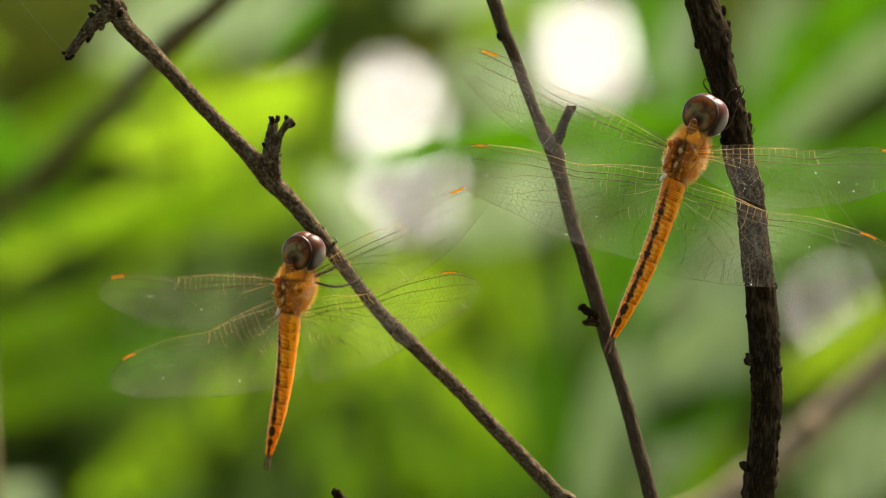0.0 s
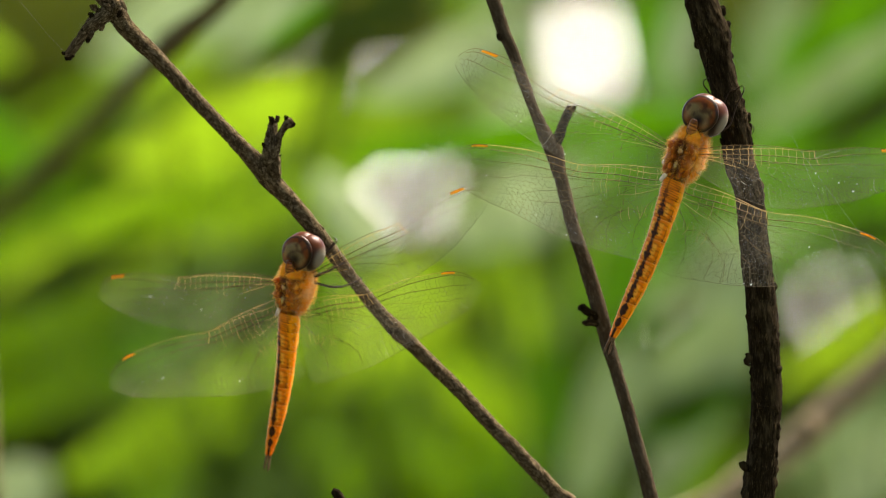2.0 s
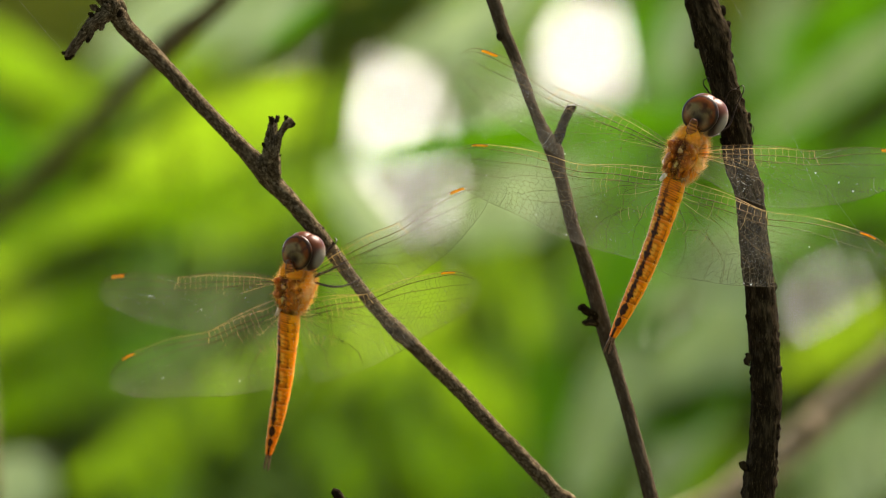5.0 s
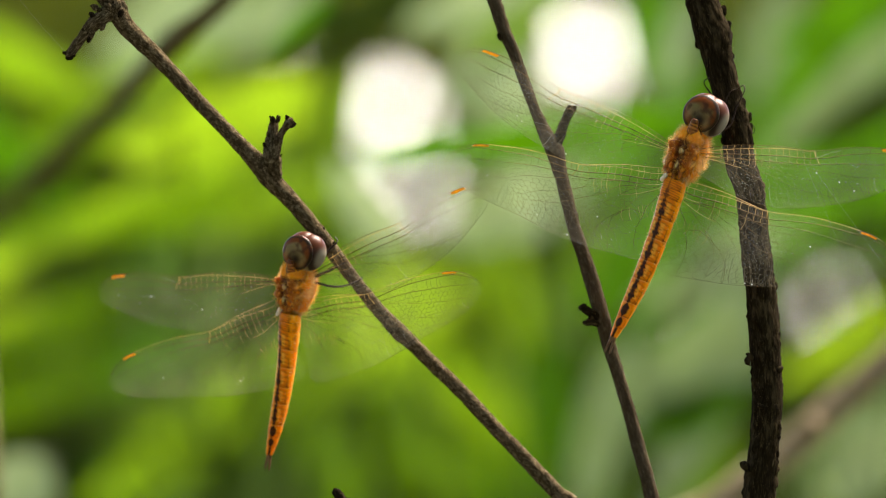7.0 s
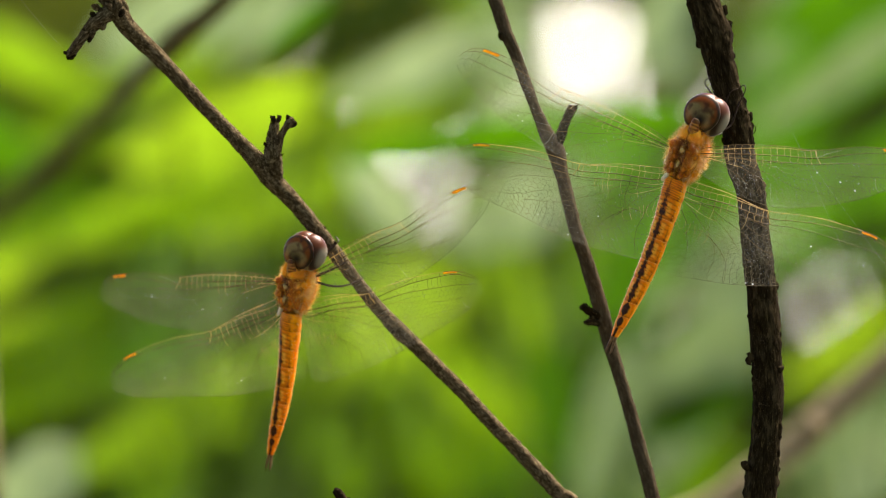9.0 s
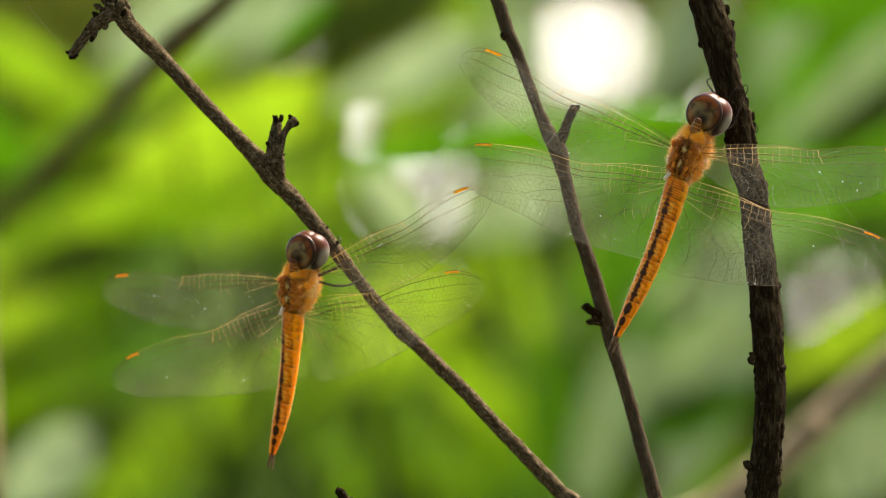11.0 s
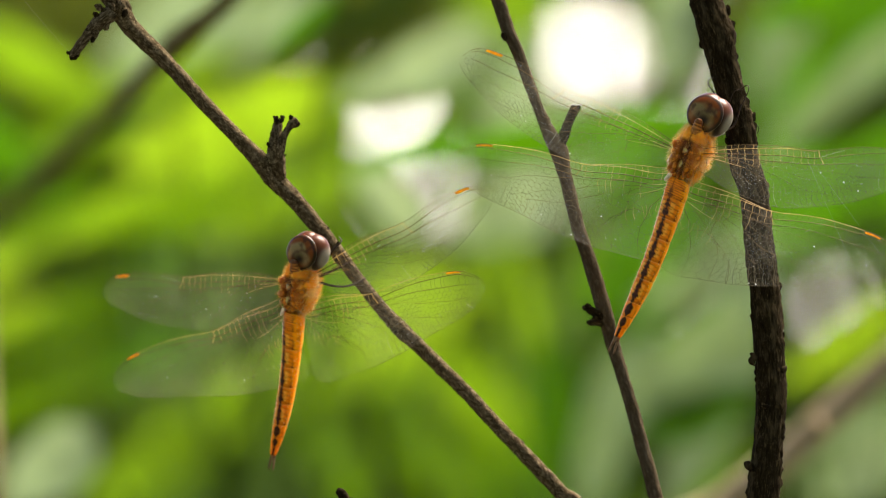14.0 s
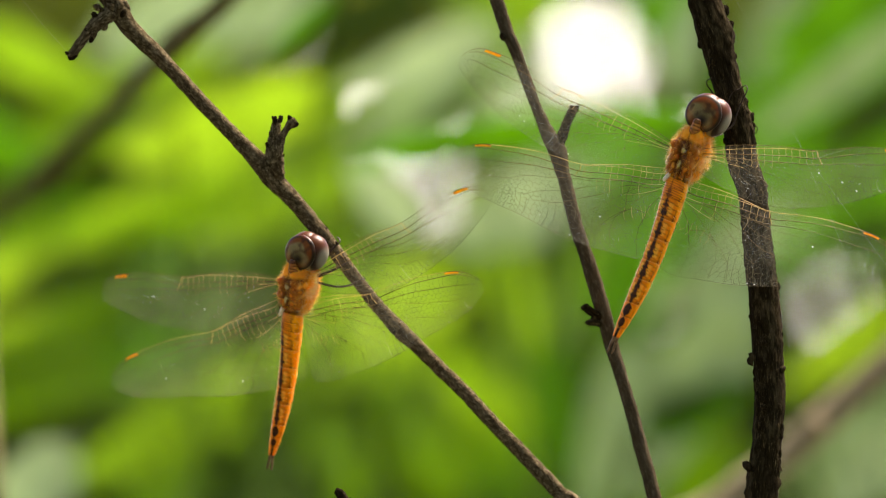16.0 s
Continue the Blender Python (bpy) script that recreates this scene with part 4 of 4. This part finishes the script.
build_dragonfly(P(517, 508, .011), 8.9, -36, 12, 0.93, (0.0001, -0.0048, 0.0266, (-34, 28)), (0.0010, 0.0071, -4, 8, 8),
                [wing_spec("F", 484, 496, 166, 524, 0.0372, .011, 1), wing_spec("H", 488, 533, 188, 688, 0.0366, .013, 1),
                 wing_spec("F", 546, 484, 861, 352, 0.0382, .011, -1), wing_spec("H", 524, 536, 851, 512, 0.0366, .013, -1)],
                [[(556, 500, 11, 5), (585, 507, 11.6, 4.5), (606, 507, 12.1, 4), (626, 500, 12.7, 3), (642, 492, 13.2, 2)],
                 [(556, 490, 11, 6), (580, 480, 11.6, 5), (600, 470, 12.1, 4), (612, 462, 12.7, 3)],
                 [(560, 470, 11, 5), (582, 442, 12.1, 4), (596, 428, 12.7, 3), (592, 420, 13.8, 2)]],
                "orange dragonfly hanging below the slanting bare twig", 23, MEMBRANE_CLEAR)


# ---- shrubs out of focus behind ----
SWAY = []


def leaf_mesh(length, width, droop, curl):
    """A lance-shaped blade along +x with a short stalk, folded a little along its midrib; origin at the stalk's foot."""
    stalk = length * 0.08
    verts, faces = [], []
    nu, nv = 14, 6
    for i in range(nu + 1):
        u = i / nu
        w = width * 0.5 * (1.12 * math.sin(math.pi * min(1, u ** 0.8)) ** 0.65 * (1 - 0.22 * u) + 0.012)
        for j in range(nv + 1):
            s = 2 * j / nv - 1
            z = curl * abs(s) * w - droop * length * u * u + 0.04 * width * math.sin(u * 17) * abs(s)
            verts.append(Vector((stalk + u * length, s * w, z)))
    for i in range(nu):
        for j in range(nv):
            a = i * (nv + 1) + j
            faces.append((a, a + nv + 1, a + nv + 2, a + 1))
    n = len(verts)
    verts += [v - Vector((0, 0, 0.0004)) for v in verts]
    faces += [tuple(q + n for q in reversed(f)) for f in faces]
    rim = [j for j in range(nv + 1)] + [i * (nv + 1) + nv for i in range(1, nu + 1)] + [nu * (nv + 1) + j for j in range(nv - 1, -1, -1)] + [i * (nv + 1) for i in range(nu - 1, 0, -1)]
    for a, b in zip(rim, rim[1:] + rim[:1]):
        faces.append((a, a + n, b + n, b))
    mv, mf = tube([(0, 0, 0, width * .025), (stalk, 0, 0, width * .025), (stalk + length * .5, 0, -droop * length * .25 - .0006, width * .018), (stalk + length * .97, 0, -droop * length * .94 - .0006, width * .006)], 6, length / 16)
    return verts, faces, mv, mf


class Shrub:
    def __init__(self, label, foot, stem_top, depth):
        self.depth = depth
        self.root = P(foot, 441, depth)
        self.root.z = 0.0
        self.e = thing("shrub", self.root, label, "shrub", "shrubs behind the twigs")
        self.inv = Matrix.Translation(-self.root)
        top = P(*stem_top, depth)
        mid = (self.root + top) * 0.5 + Vector((0.05, 0.03, 0.1))
        self.stem = [self.root, mid, top]
        rows = [(*(self.inv @ q), r) for q, r in zip(self.stem, (.0042, .0022, .0010))]
        v, f = tube(rows, 10, .03, .05, 30)
        mesh_object("stem", v, f, STEM, self.e)

    def leaf(self, x0, y0, x1, y1, width, material, d=0.0, dtip=0.0, face=0.0, droop=0.08, sway=2.5, beat=1.6, phase=None, extra=()):
        """From stalk to tip, in the picture plane's tenths of a millimetre; face: turn about its midrib. extra: rows of seconds, swing, shift across and down."""
        a, b = P(x0, y0, self.depth + d), P(x1, y1, self.depth + d + dtip)
        way = (b - a)
        length = way.length
        X = way.normalized()
        back = Vector((-0.15, -0.8, -0.5))
        Z = (back - X * back.dot(X)).normalized()
        Y = Z.cross(X)
        m = Matrix((X, Y, Z)).transposed().to_4x4()
        m = Matrix.Translation(self.inv @ a) @ m @ pose(0, 0, 0, face, 0, 0)
        k = 1e-4 * (DIST + self.depth + d) / DIST
        v, f, mv, mf = leaf_mesh(length / 1.08, width * k, droop, 0.25)
        ob = mesh_object("leaf", v, f, material, self.e)
        mesh_object("midrib", mv, mf, material, ob)
        ob.matrix_basis = m
        # A side twig from the stem to the leaf's foot.
        foot = self.inv @ a
        t = max(0.15, min(0.95, (a.z - 0.15) / max(self.stem[2].z, 0.2)))
        s = self.inv @ (self.stem[1].lerp(self.stem[2], 2 * t - 1) if t > 0.5 else self.stem[0].lerp(self.stem[1], 2 * t))
        tv, tf = tube([(*s, .0008), (*(s.lerp(foot, .5) + Vector((0, .01, -.015))), .0007), (*foot, .0006)], 6, .03)
        mesh_object("side_twig", tv, tf, STEM, self.e)
        SWAY.append((ob, m.copy(), sway, beat, random.uniform(0, 6.283) if phase is None else phase, extra))
        return ob


# A gust that bends some leaves over from 8 s on.
GUST = ((0, 0, 0, 0), (7.7, 0, 0, 0), (8.4, -3, -40, -8), (9.1, -6, -85, -22), (11.5, -7, -95, -28), (14.6, -6, -85, -22), (15.5, -3, -45, -8), (16, -2, -40, -8))
ARRIVE = ((0, 0, 140, -140), (1, 0, 120, -120), (2, 0, 60, -10), (4, 0, 70, -20), (6, 0, 130, -120), (7.7, 0, 130, -120), (9.0, 0, 10, 0), (10.5, 0, 0, 0), (13.4, 0, 10, -5), (14.6, 0, 20, -10), (16, 0, 30, -10))
RISE = ((0, 0, -70, 90), (2, 0, -60, 60), (4, 0, -60, 50), (7.5, 0, -60, 50), (9, 0, -20, 30), (11.5, 0, 0, 0), (14, 0, 0, 0), (16, 0, -25, 30))
VISIT = ((0, 0, 40, -340), (7.8, 0, 40, -340), (9.3, 0, 0, 0), (13.2, 0, 0, 0), (14.6, 0, 20, -150), (16, 0, 20, -190))
PART = ((0, 0, 0, 0), (7.8, 0, 0, 0), (9.3, 0, -60, -330), (13.2, 0, -60, -330), (14.6, 0, -20, -150), (16, 0, -10, -90))
LEAVE = ((0, 0, 0, 0), (2, 0, -20, 10), (4, 0, -260, 120), (16, 0, -260, 120))
DIP = ((0, 0, 240, -220), (1.2, 0, 240, -220), (1.8, 0, 0, 0), (2.2, 0, 0, 0), (2.9, 0, 240, -230), (7.9, 0, 240, -230), (8.7, 0, 10, 0), (9.4, 0, 0, -10), (11.2, 0, 70, -80), (12.2, 0, 170, -170), (16, 0, 230, -220))
SETTLE = ((0, 0, 230, -240), (12.5, 0, 230, -240), (14.2, 0, 30, -30), (15.2, 0, 0, 0), (16, 0, 0, 0))
DRAW = ((0, 0, -190, -80), (2, 0, -160, -60), (3.2, 0, -20, 0), (16, 0, 0, 0))


def build_shrubs():
    L, M, G, D, W, S, Y = LEAF_LIME, LEAF_MID, LEAF_GREEN, LEAF_DARK, LEAF_PALE_SHEEN, LEAF_DIM_SHEEN, LEAF_GOLD
    s = Shrub("shrub with long lime-green backlit leaves, out of focus", 150, (300, 100), 0.55)
    s.leaf(620, 140, 190, 300, 130, Y)
    s.leaf(560, 190, 240, 250, 90, L, .15)
    s.leaf(500, 265, 40, 450, 100, L, .05)
    s.leaf(470, 330, 150, 430, 62, M, -.05)
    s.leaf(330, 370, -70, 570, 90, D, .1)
    s.leaf(200, 380, -90, 510, 60, M, .2)
    s.leaf(660, 290, 320, 430, 120, L, .15)
    s.leaf(720, 420, 500, 500, 90, M, .25)
    s.leaf(-80, 30, 190, 190, 105, L, .05, extra=DRAW)
    s.leaf(-140, 150, 90, 330, 110, G, .1)
    s.leaf(230, 190, -30, 330, 80, M, .2)
    s.leaf(-90, 330, 60, 520, 80, M, .25)
    s.leaf(220, 60, 330, 190, 60, M, .35)
    s.leaf(380, 340, 0, 520, 150, Y, .12, extra=LEAVE)
    s.leaf(310, 430, 10, 590, 100, M, .2, extra=LEAVE)
    s.leaf(600, -14, 462, 104, 34, G, -.25)
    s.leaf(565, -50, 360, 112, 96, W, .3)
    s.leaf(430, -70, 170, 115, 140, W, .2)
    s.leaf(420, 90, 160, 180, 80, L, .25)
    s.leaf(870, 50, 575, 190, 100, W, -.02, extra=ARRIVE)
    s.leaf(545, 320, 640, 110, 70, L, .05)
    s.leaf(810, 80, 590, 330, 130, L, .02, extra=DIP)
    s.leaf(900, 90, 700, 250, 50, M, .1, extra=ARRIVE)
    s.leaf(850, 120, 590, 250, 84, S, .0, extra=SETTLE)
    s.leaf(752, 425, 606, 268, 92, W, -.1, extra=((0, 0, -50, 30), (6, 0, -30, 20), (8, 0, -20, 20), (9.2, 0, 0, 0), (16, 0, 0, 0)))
    s = Shrub("low lime shrub with broad drooping leaves, out of focus", 300, (330, 420), 0.60)
    s.leaf(650, 560, 120, 895, 140, L)
    s.leaf(520, 620, 230, 800, 90, L, .2)
    s.leaf(440, 700, 190, 960, 90, M, .15)
    s.leaf(860, 450, 510, 650, 170, Y, .05)
    s.leaf(780, 560, 560, 690, 110, L, .2)
    s.leaf(250, 490, -80, 640, 100, M, .3)
    s.leaf(220, 600, -70, 760, 110, M, .3)
    # This pale leaf stands in for a bright patch of light.
    s.leaf(165, 745, -5, 905, 125, W, -.15, extra=RISE)
    s = Shrub("tall shrub with broad vivid green leaves, out of focus", 900, (960, 60), 0.60)
    s.leaf(860, 330, 930, 640, 110, L, .1)
    s.leaf(980, 560, 1010, 940, 130, G, .05)
    s.leaf(890, 590, 800, 920, 120, M, .2)
    s.leaf(740, 570, 930, 780, 130, L, .1)
    s.leaf(960, 480, 900, 760, 90, M, .25)
    s.leaf(700, 640, 760, 900, 90, M, .5)
    s.leaf(560, 700, 640, 930, 90, M, .5)
    s.leaf(1290, 196, 690, 284, 88, G, -.22, sway=1.2)
    s.leaf(1260, 300, 1040, 560, 150, G, .0)
    s.leaf(1150, 380, 960, 560, 120, M, .3)
    s.leaf(800, 300, 900, 470, 90, M, .2)
    s.leaf(1140, 560, 1015, 930, 110, S, .0)
    s.leaf(1200, 240, 950, 350, 110, G, .1)
    s.leaf(850, 236, 600, 296, 62, G, -.2, sway=1.2)
    # A dark-coloured leaf makes the patch of deep shade at the top.
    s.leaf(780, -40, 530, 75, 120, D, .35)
    s.leaf(800, -60, 900, 120, 70, M, .25)
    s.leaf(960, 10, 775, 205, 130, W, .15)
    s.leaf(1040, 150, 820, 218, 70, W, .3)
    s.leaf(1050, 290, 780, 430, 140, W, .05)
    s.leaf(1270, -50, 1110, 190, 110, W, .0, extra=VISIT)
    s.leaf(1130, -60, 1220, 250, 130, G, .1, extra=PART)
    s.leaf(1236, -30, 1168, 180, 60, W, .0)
    s = Shrub("broad-leaved green shrub with pale leaves coloured as sky sheen", 1500, (1480, 60), 0.58)
    s.leaf(1760, -150, 1280, 410, 270, G)
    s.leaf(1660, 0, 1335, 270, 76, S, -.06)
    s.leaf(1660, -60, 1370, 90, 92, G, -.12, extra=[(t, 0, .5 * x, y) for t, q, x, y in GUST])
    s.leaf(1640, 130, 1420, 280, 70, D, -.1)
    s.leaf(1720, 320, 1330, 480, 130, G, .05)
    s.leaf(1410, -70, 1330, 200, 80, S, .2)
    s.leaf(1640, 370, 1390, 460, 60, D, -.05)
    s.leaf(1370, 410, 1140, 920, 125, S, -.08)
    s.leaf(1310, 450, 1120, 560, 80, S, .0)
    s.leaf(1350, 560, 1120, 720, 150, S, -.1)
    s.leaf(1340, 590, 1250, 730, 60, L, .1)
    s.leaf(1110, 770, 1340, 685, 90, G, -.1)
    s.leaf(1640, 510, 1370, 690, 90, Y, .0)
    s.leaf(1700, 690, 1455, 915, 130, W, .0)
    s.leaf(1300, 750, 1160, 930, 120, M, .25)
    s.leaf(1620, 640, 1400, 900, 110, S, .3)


build_shrubs()

# Deep shade and gaps that the drifts of leaves leave open: place and half-widths.
OPEN = ((475, 45, 60, 55), (70, 50, 170, 90), (630, 50, 110, 65), (410, 440, 80, 45), (210, 275, 60, 45), (620, 810, 130, 90), (690, 195, 115, 100), (1015, 105, 140, 110), (725, 325, 85, 75), (1460, 540, 95, 75), (830, 610, 60, 40), (60, 830, 80, 70))


def build_drifts():
    """Narrow leaves farther back in drifts, each drift with its own slant: foot region, slant from level, count, leaf length and width, tints."""
    r = random.Random(31)
    M, G, D, W = LEAF_MID, LEAF_GREEN, LEAF_DARK, LEAF_PALE_SHEEN
    plans = (("sprawling shrub with narrow drooping leaves", 60, (200, 60), 0.95, (250, 820, 60, 400), 156, 9, (300, 480), (38, 66), (M, M, G)),
             ("low shrub with narrow steep leaves", 300, (330, 420), 0.95, (180, 620, 470, 760), 140, 9, (260, 420), (38, 64), (M, D, G, M)),
             ("upright shrub with hanging narrow green leaves", 800, (850, 360), 1.0, (560, 1080, 380, 680), 84, 12, (260, 420), (38, 66), (M, G, G)),
             ("green shrub with arching leaves by the thick twig", 1650, (1600, 80), 0.9, (1260, 1760, -60, 600), 138, 12, (300, 460), (40, 76), (G, G, M, W)))
    for label, foot, top, depth, (x0, x1, y0, y1), slant, count, lens, wides, tints in plans:
        s = Shrub(label, foot, top, depth)
        made = tries = 0
        while made < count and tries < 500:
            tries += 1
            x, y = r.uniform(x0, x1), r.uniform(y0, y1)
            a, n = radians(slant + r.gauss(0, 9)), r.uniform(*lens)
            dx, dy = n * math.cos(a), n * math.sin(a)
            if any(((x + dx * q - ox) / (w + 25)) ** 2 + ((y + dy * q - oy) / (h + 25)) ** 2 < 1 for ox, oy, w, h in OPEN for q in (.15, .35, .5, .7, .9)):
                continue
            made += 1
            s.leaf(x, y, x + dx, y + dy, r.uniform(*wides), r.choice(tints), r.uniform(-.08, .3), 0.0, r.uniform(-25, 25), r.uniform(.03, .12), 2.0, r.uniform(1.2, 2.0), r.uniform(0, 6.283))


build_drifts()

# Gaps through which the bright hazy sky shows: place and half-widths in the picture plane's tenths of a millimetre.
GAPS = ((690, 196, 40, 22), (1036, 92, 46, 26), (720, 336, 32, 20), (850, 185, 12, 8), (836, 380, 9, 7), (1486, 546, 12, 6), (1425, 590, 2, 0), (475, 38, 6, 5), (1230, 572, 12, 9), (1188, 120, 14, 22), (1540, 320, 6, 6))


def in_gap(x, y, more, r):
    """Clear in the heart of a gap, with a few stray leaves towards its rim."""
    near = min(math.hypot((x - a) / (w + more), (y - b) / (h + more)) for a, b, w, h in GAPS)
    return near < 1.15 and r.random() > 0.045 * step(.5, .95, near) + 0.95 * step(.9, 1.15, near)


def leaf_heap(spots, seed, down=0.6):
    """One mesh of many small folded leaves at (place, size)."""
    r = random.Random(seed)
    verts, faces = [], []
    for p, size in spots:
        a = Vector((r.gauss(0, 1), r.gauss(0, 1), r.gauss(0, 1) - down)).normalized()
        b = Matrix.Rotation(r.uniform(0, 6.283), 3, a) @ a.orthogonal().normalized()
        c = a.cross(b)
        o = len(verts)
        h, w = size * .5, size * .22
        verts += [p - a * h, p - a * h * .2 + b * w + c * w * .3, p + a * h, p - a * h * .2 - b * w + c * w * .3, p - c * w * .1]
        faces += [(o, o + 1, o + 4), (o + 1, o + 2, o + 4), (o + 2, o + 3, o + 4), (o + 3, o, o + 4)]
    return verts, faces


def build_woods():
    """Dense foliage with small gaps to the sky in the distance; unseen foliage all round and overhead cuts fill light.
    """
    r = random.Random(4)
    # The ring stays out of view; it is added to darken the front fill.
    ring = []
    for _ in range(22000):
        ang, rad = r.uniform(0, 6.283), r.uniform(3.2, 6.0)
        x, y = rad * math.sin(ang), rad * math.cos(ang)
        z = abs(r.gauss(0, 2.2 if math.cos(ang) < 0.3 else 0.8))
        if y > 1.0 and abs(x) < 1.2:
            k = DIST / (DIST + y) * 1e4
            if -300 < 784 + x * k < 1900 and -250 < 441 - (z - UP) * k < 1150:
                continue
        ring.append((Vector((x, y, z)), r.uniform(.07, .16)))
    v, f = leaf_heap(ring, 5)
    tagged(mesh_object("woods", v, f, LEAF_DARK, smooth=False), "unseen ring of dark leaves added all round to cut fill light", "woods", kind="stuff")
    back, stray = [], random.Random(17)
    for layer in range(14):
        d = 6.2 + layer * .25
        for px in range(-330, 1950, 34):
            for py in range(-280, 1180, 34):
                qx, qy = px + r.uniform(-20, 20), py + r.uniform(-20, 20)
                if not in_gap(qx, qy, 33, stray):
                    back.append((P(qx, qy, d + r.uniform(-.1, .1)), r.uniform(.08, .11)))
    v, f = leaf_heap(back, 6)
    tagged(mesh_object("thicket", v, f, THICKET, smooth=False), "far thicket of small leaves coloured dark as shade, with gaps of sky", "thicket", kind="stuff")
    # Added out of view above the camera's side to hold back sky light.
    shade_roof = []
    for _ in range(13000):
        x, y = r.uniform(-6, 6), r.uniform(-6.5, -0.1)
        shade_roof.append((Vector((x, y, 3.0 + r.uniform(-.5, .9) + 0.05 * x * x)), r.uniform(.10, .24)))
    v, f = leaf_heap(shade_roof, 7, 0.2)
    tagged(mesh_object("canopy", v, f, LEAF_DARK, smooth=False), "unseen leaf roof added overhead to dim the sky's fill light", "canopy", kind="stuff")


build_woods()


def build_haze():
    """The bright hazy sky low behind the trees."""
    k = Mat("haze")
    em = k.node("ShaderNodeEmission", Strength=1.75)
    em.inputs[0].default_value = (1.0, 0.985, 0.93, 1)
    k.link(em.outputs[0], k.out.inputs[0])
    n = 24
    verts = [(90 * math.sin(radians(lerp(-28, 28, i / n))), 90 * math.cos(radians(lerp(-28, 28, i / n))), z) for i in range(n + 1) for z in (-1.0, 16.0)]
    faces = [(2 * i, 2 * i + 2, 2 * i + 3, 2 * i + 1) for i in range(n)]
    tagged(mesh_object("backdrop", verts, faces, k.m), "bright white hazy sky low behind the trees", "sky", kind="structure")


build_haze()


def motions():
    """Leaves that nod in the light wind."""
    for ob, m, swing, beat, phase, extra in SWAY:
        rows = []
        for i in range(33):
            t = i * 0.5
            a = swing * (math.sin(t * 2 * math.pi / (beat * 2.1) + phase) + 0.4 * math.sin(t * 2 * math.pi / (beat * 3.7) + 2 * phase))
            b, dx, dy = 0.0, 0.0, 0.0
            for one, two in zip(extra, extra[1:]):
                if one[0] <= t <= two[0]:
                    b, dx, dy = (lerp(p, q, step(one[0], two[0], t)) for p, q in zip(one[1:], two[1:]))
            rows.append((t, Matrix.Translation((dx * 1.7e-4, 0, -dy * 1.7e-4)) @ m @ pose(0, 0, 0, a * 1.5, 0, a + b)))
        walk(ob, rows)


motions()
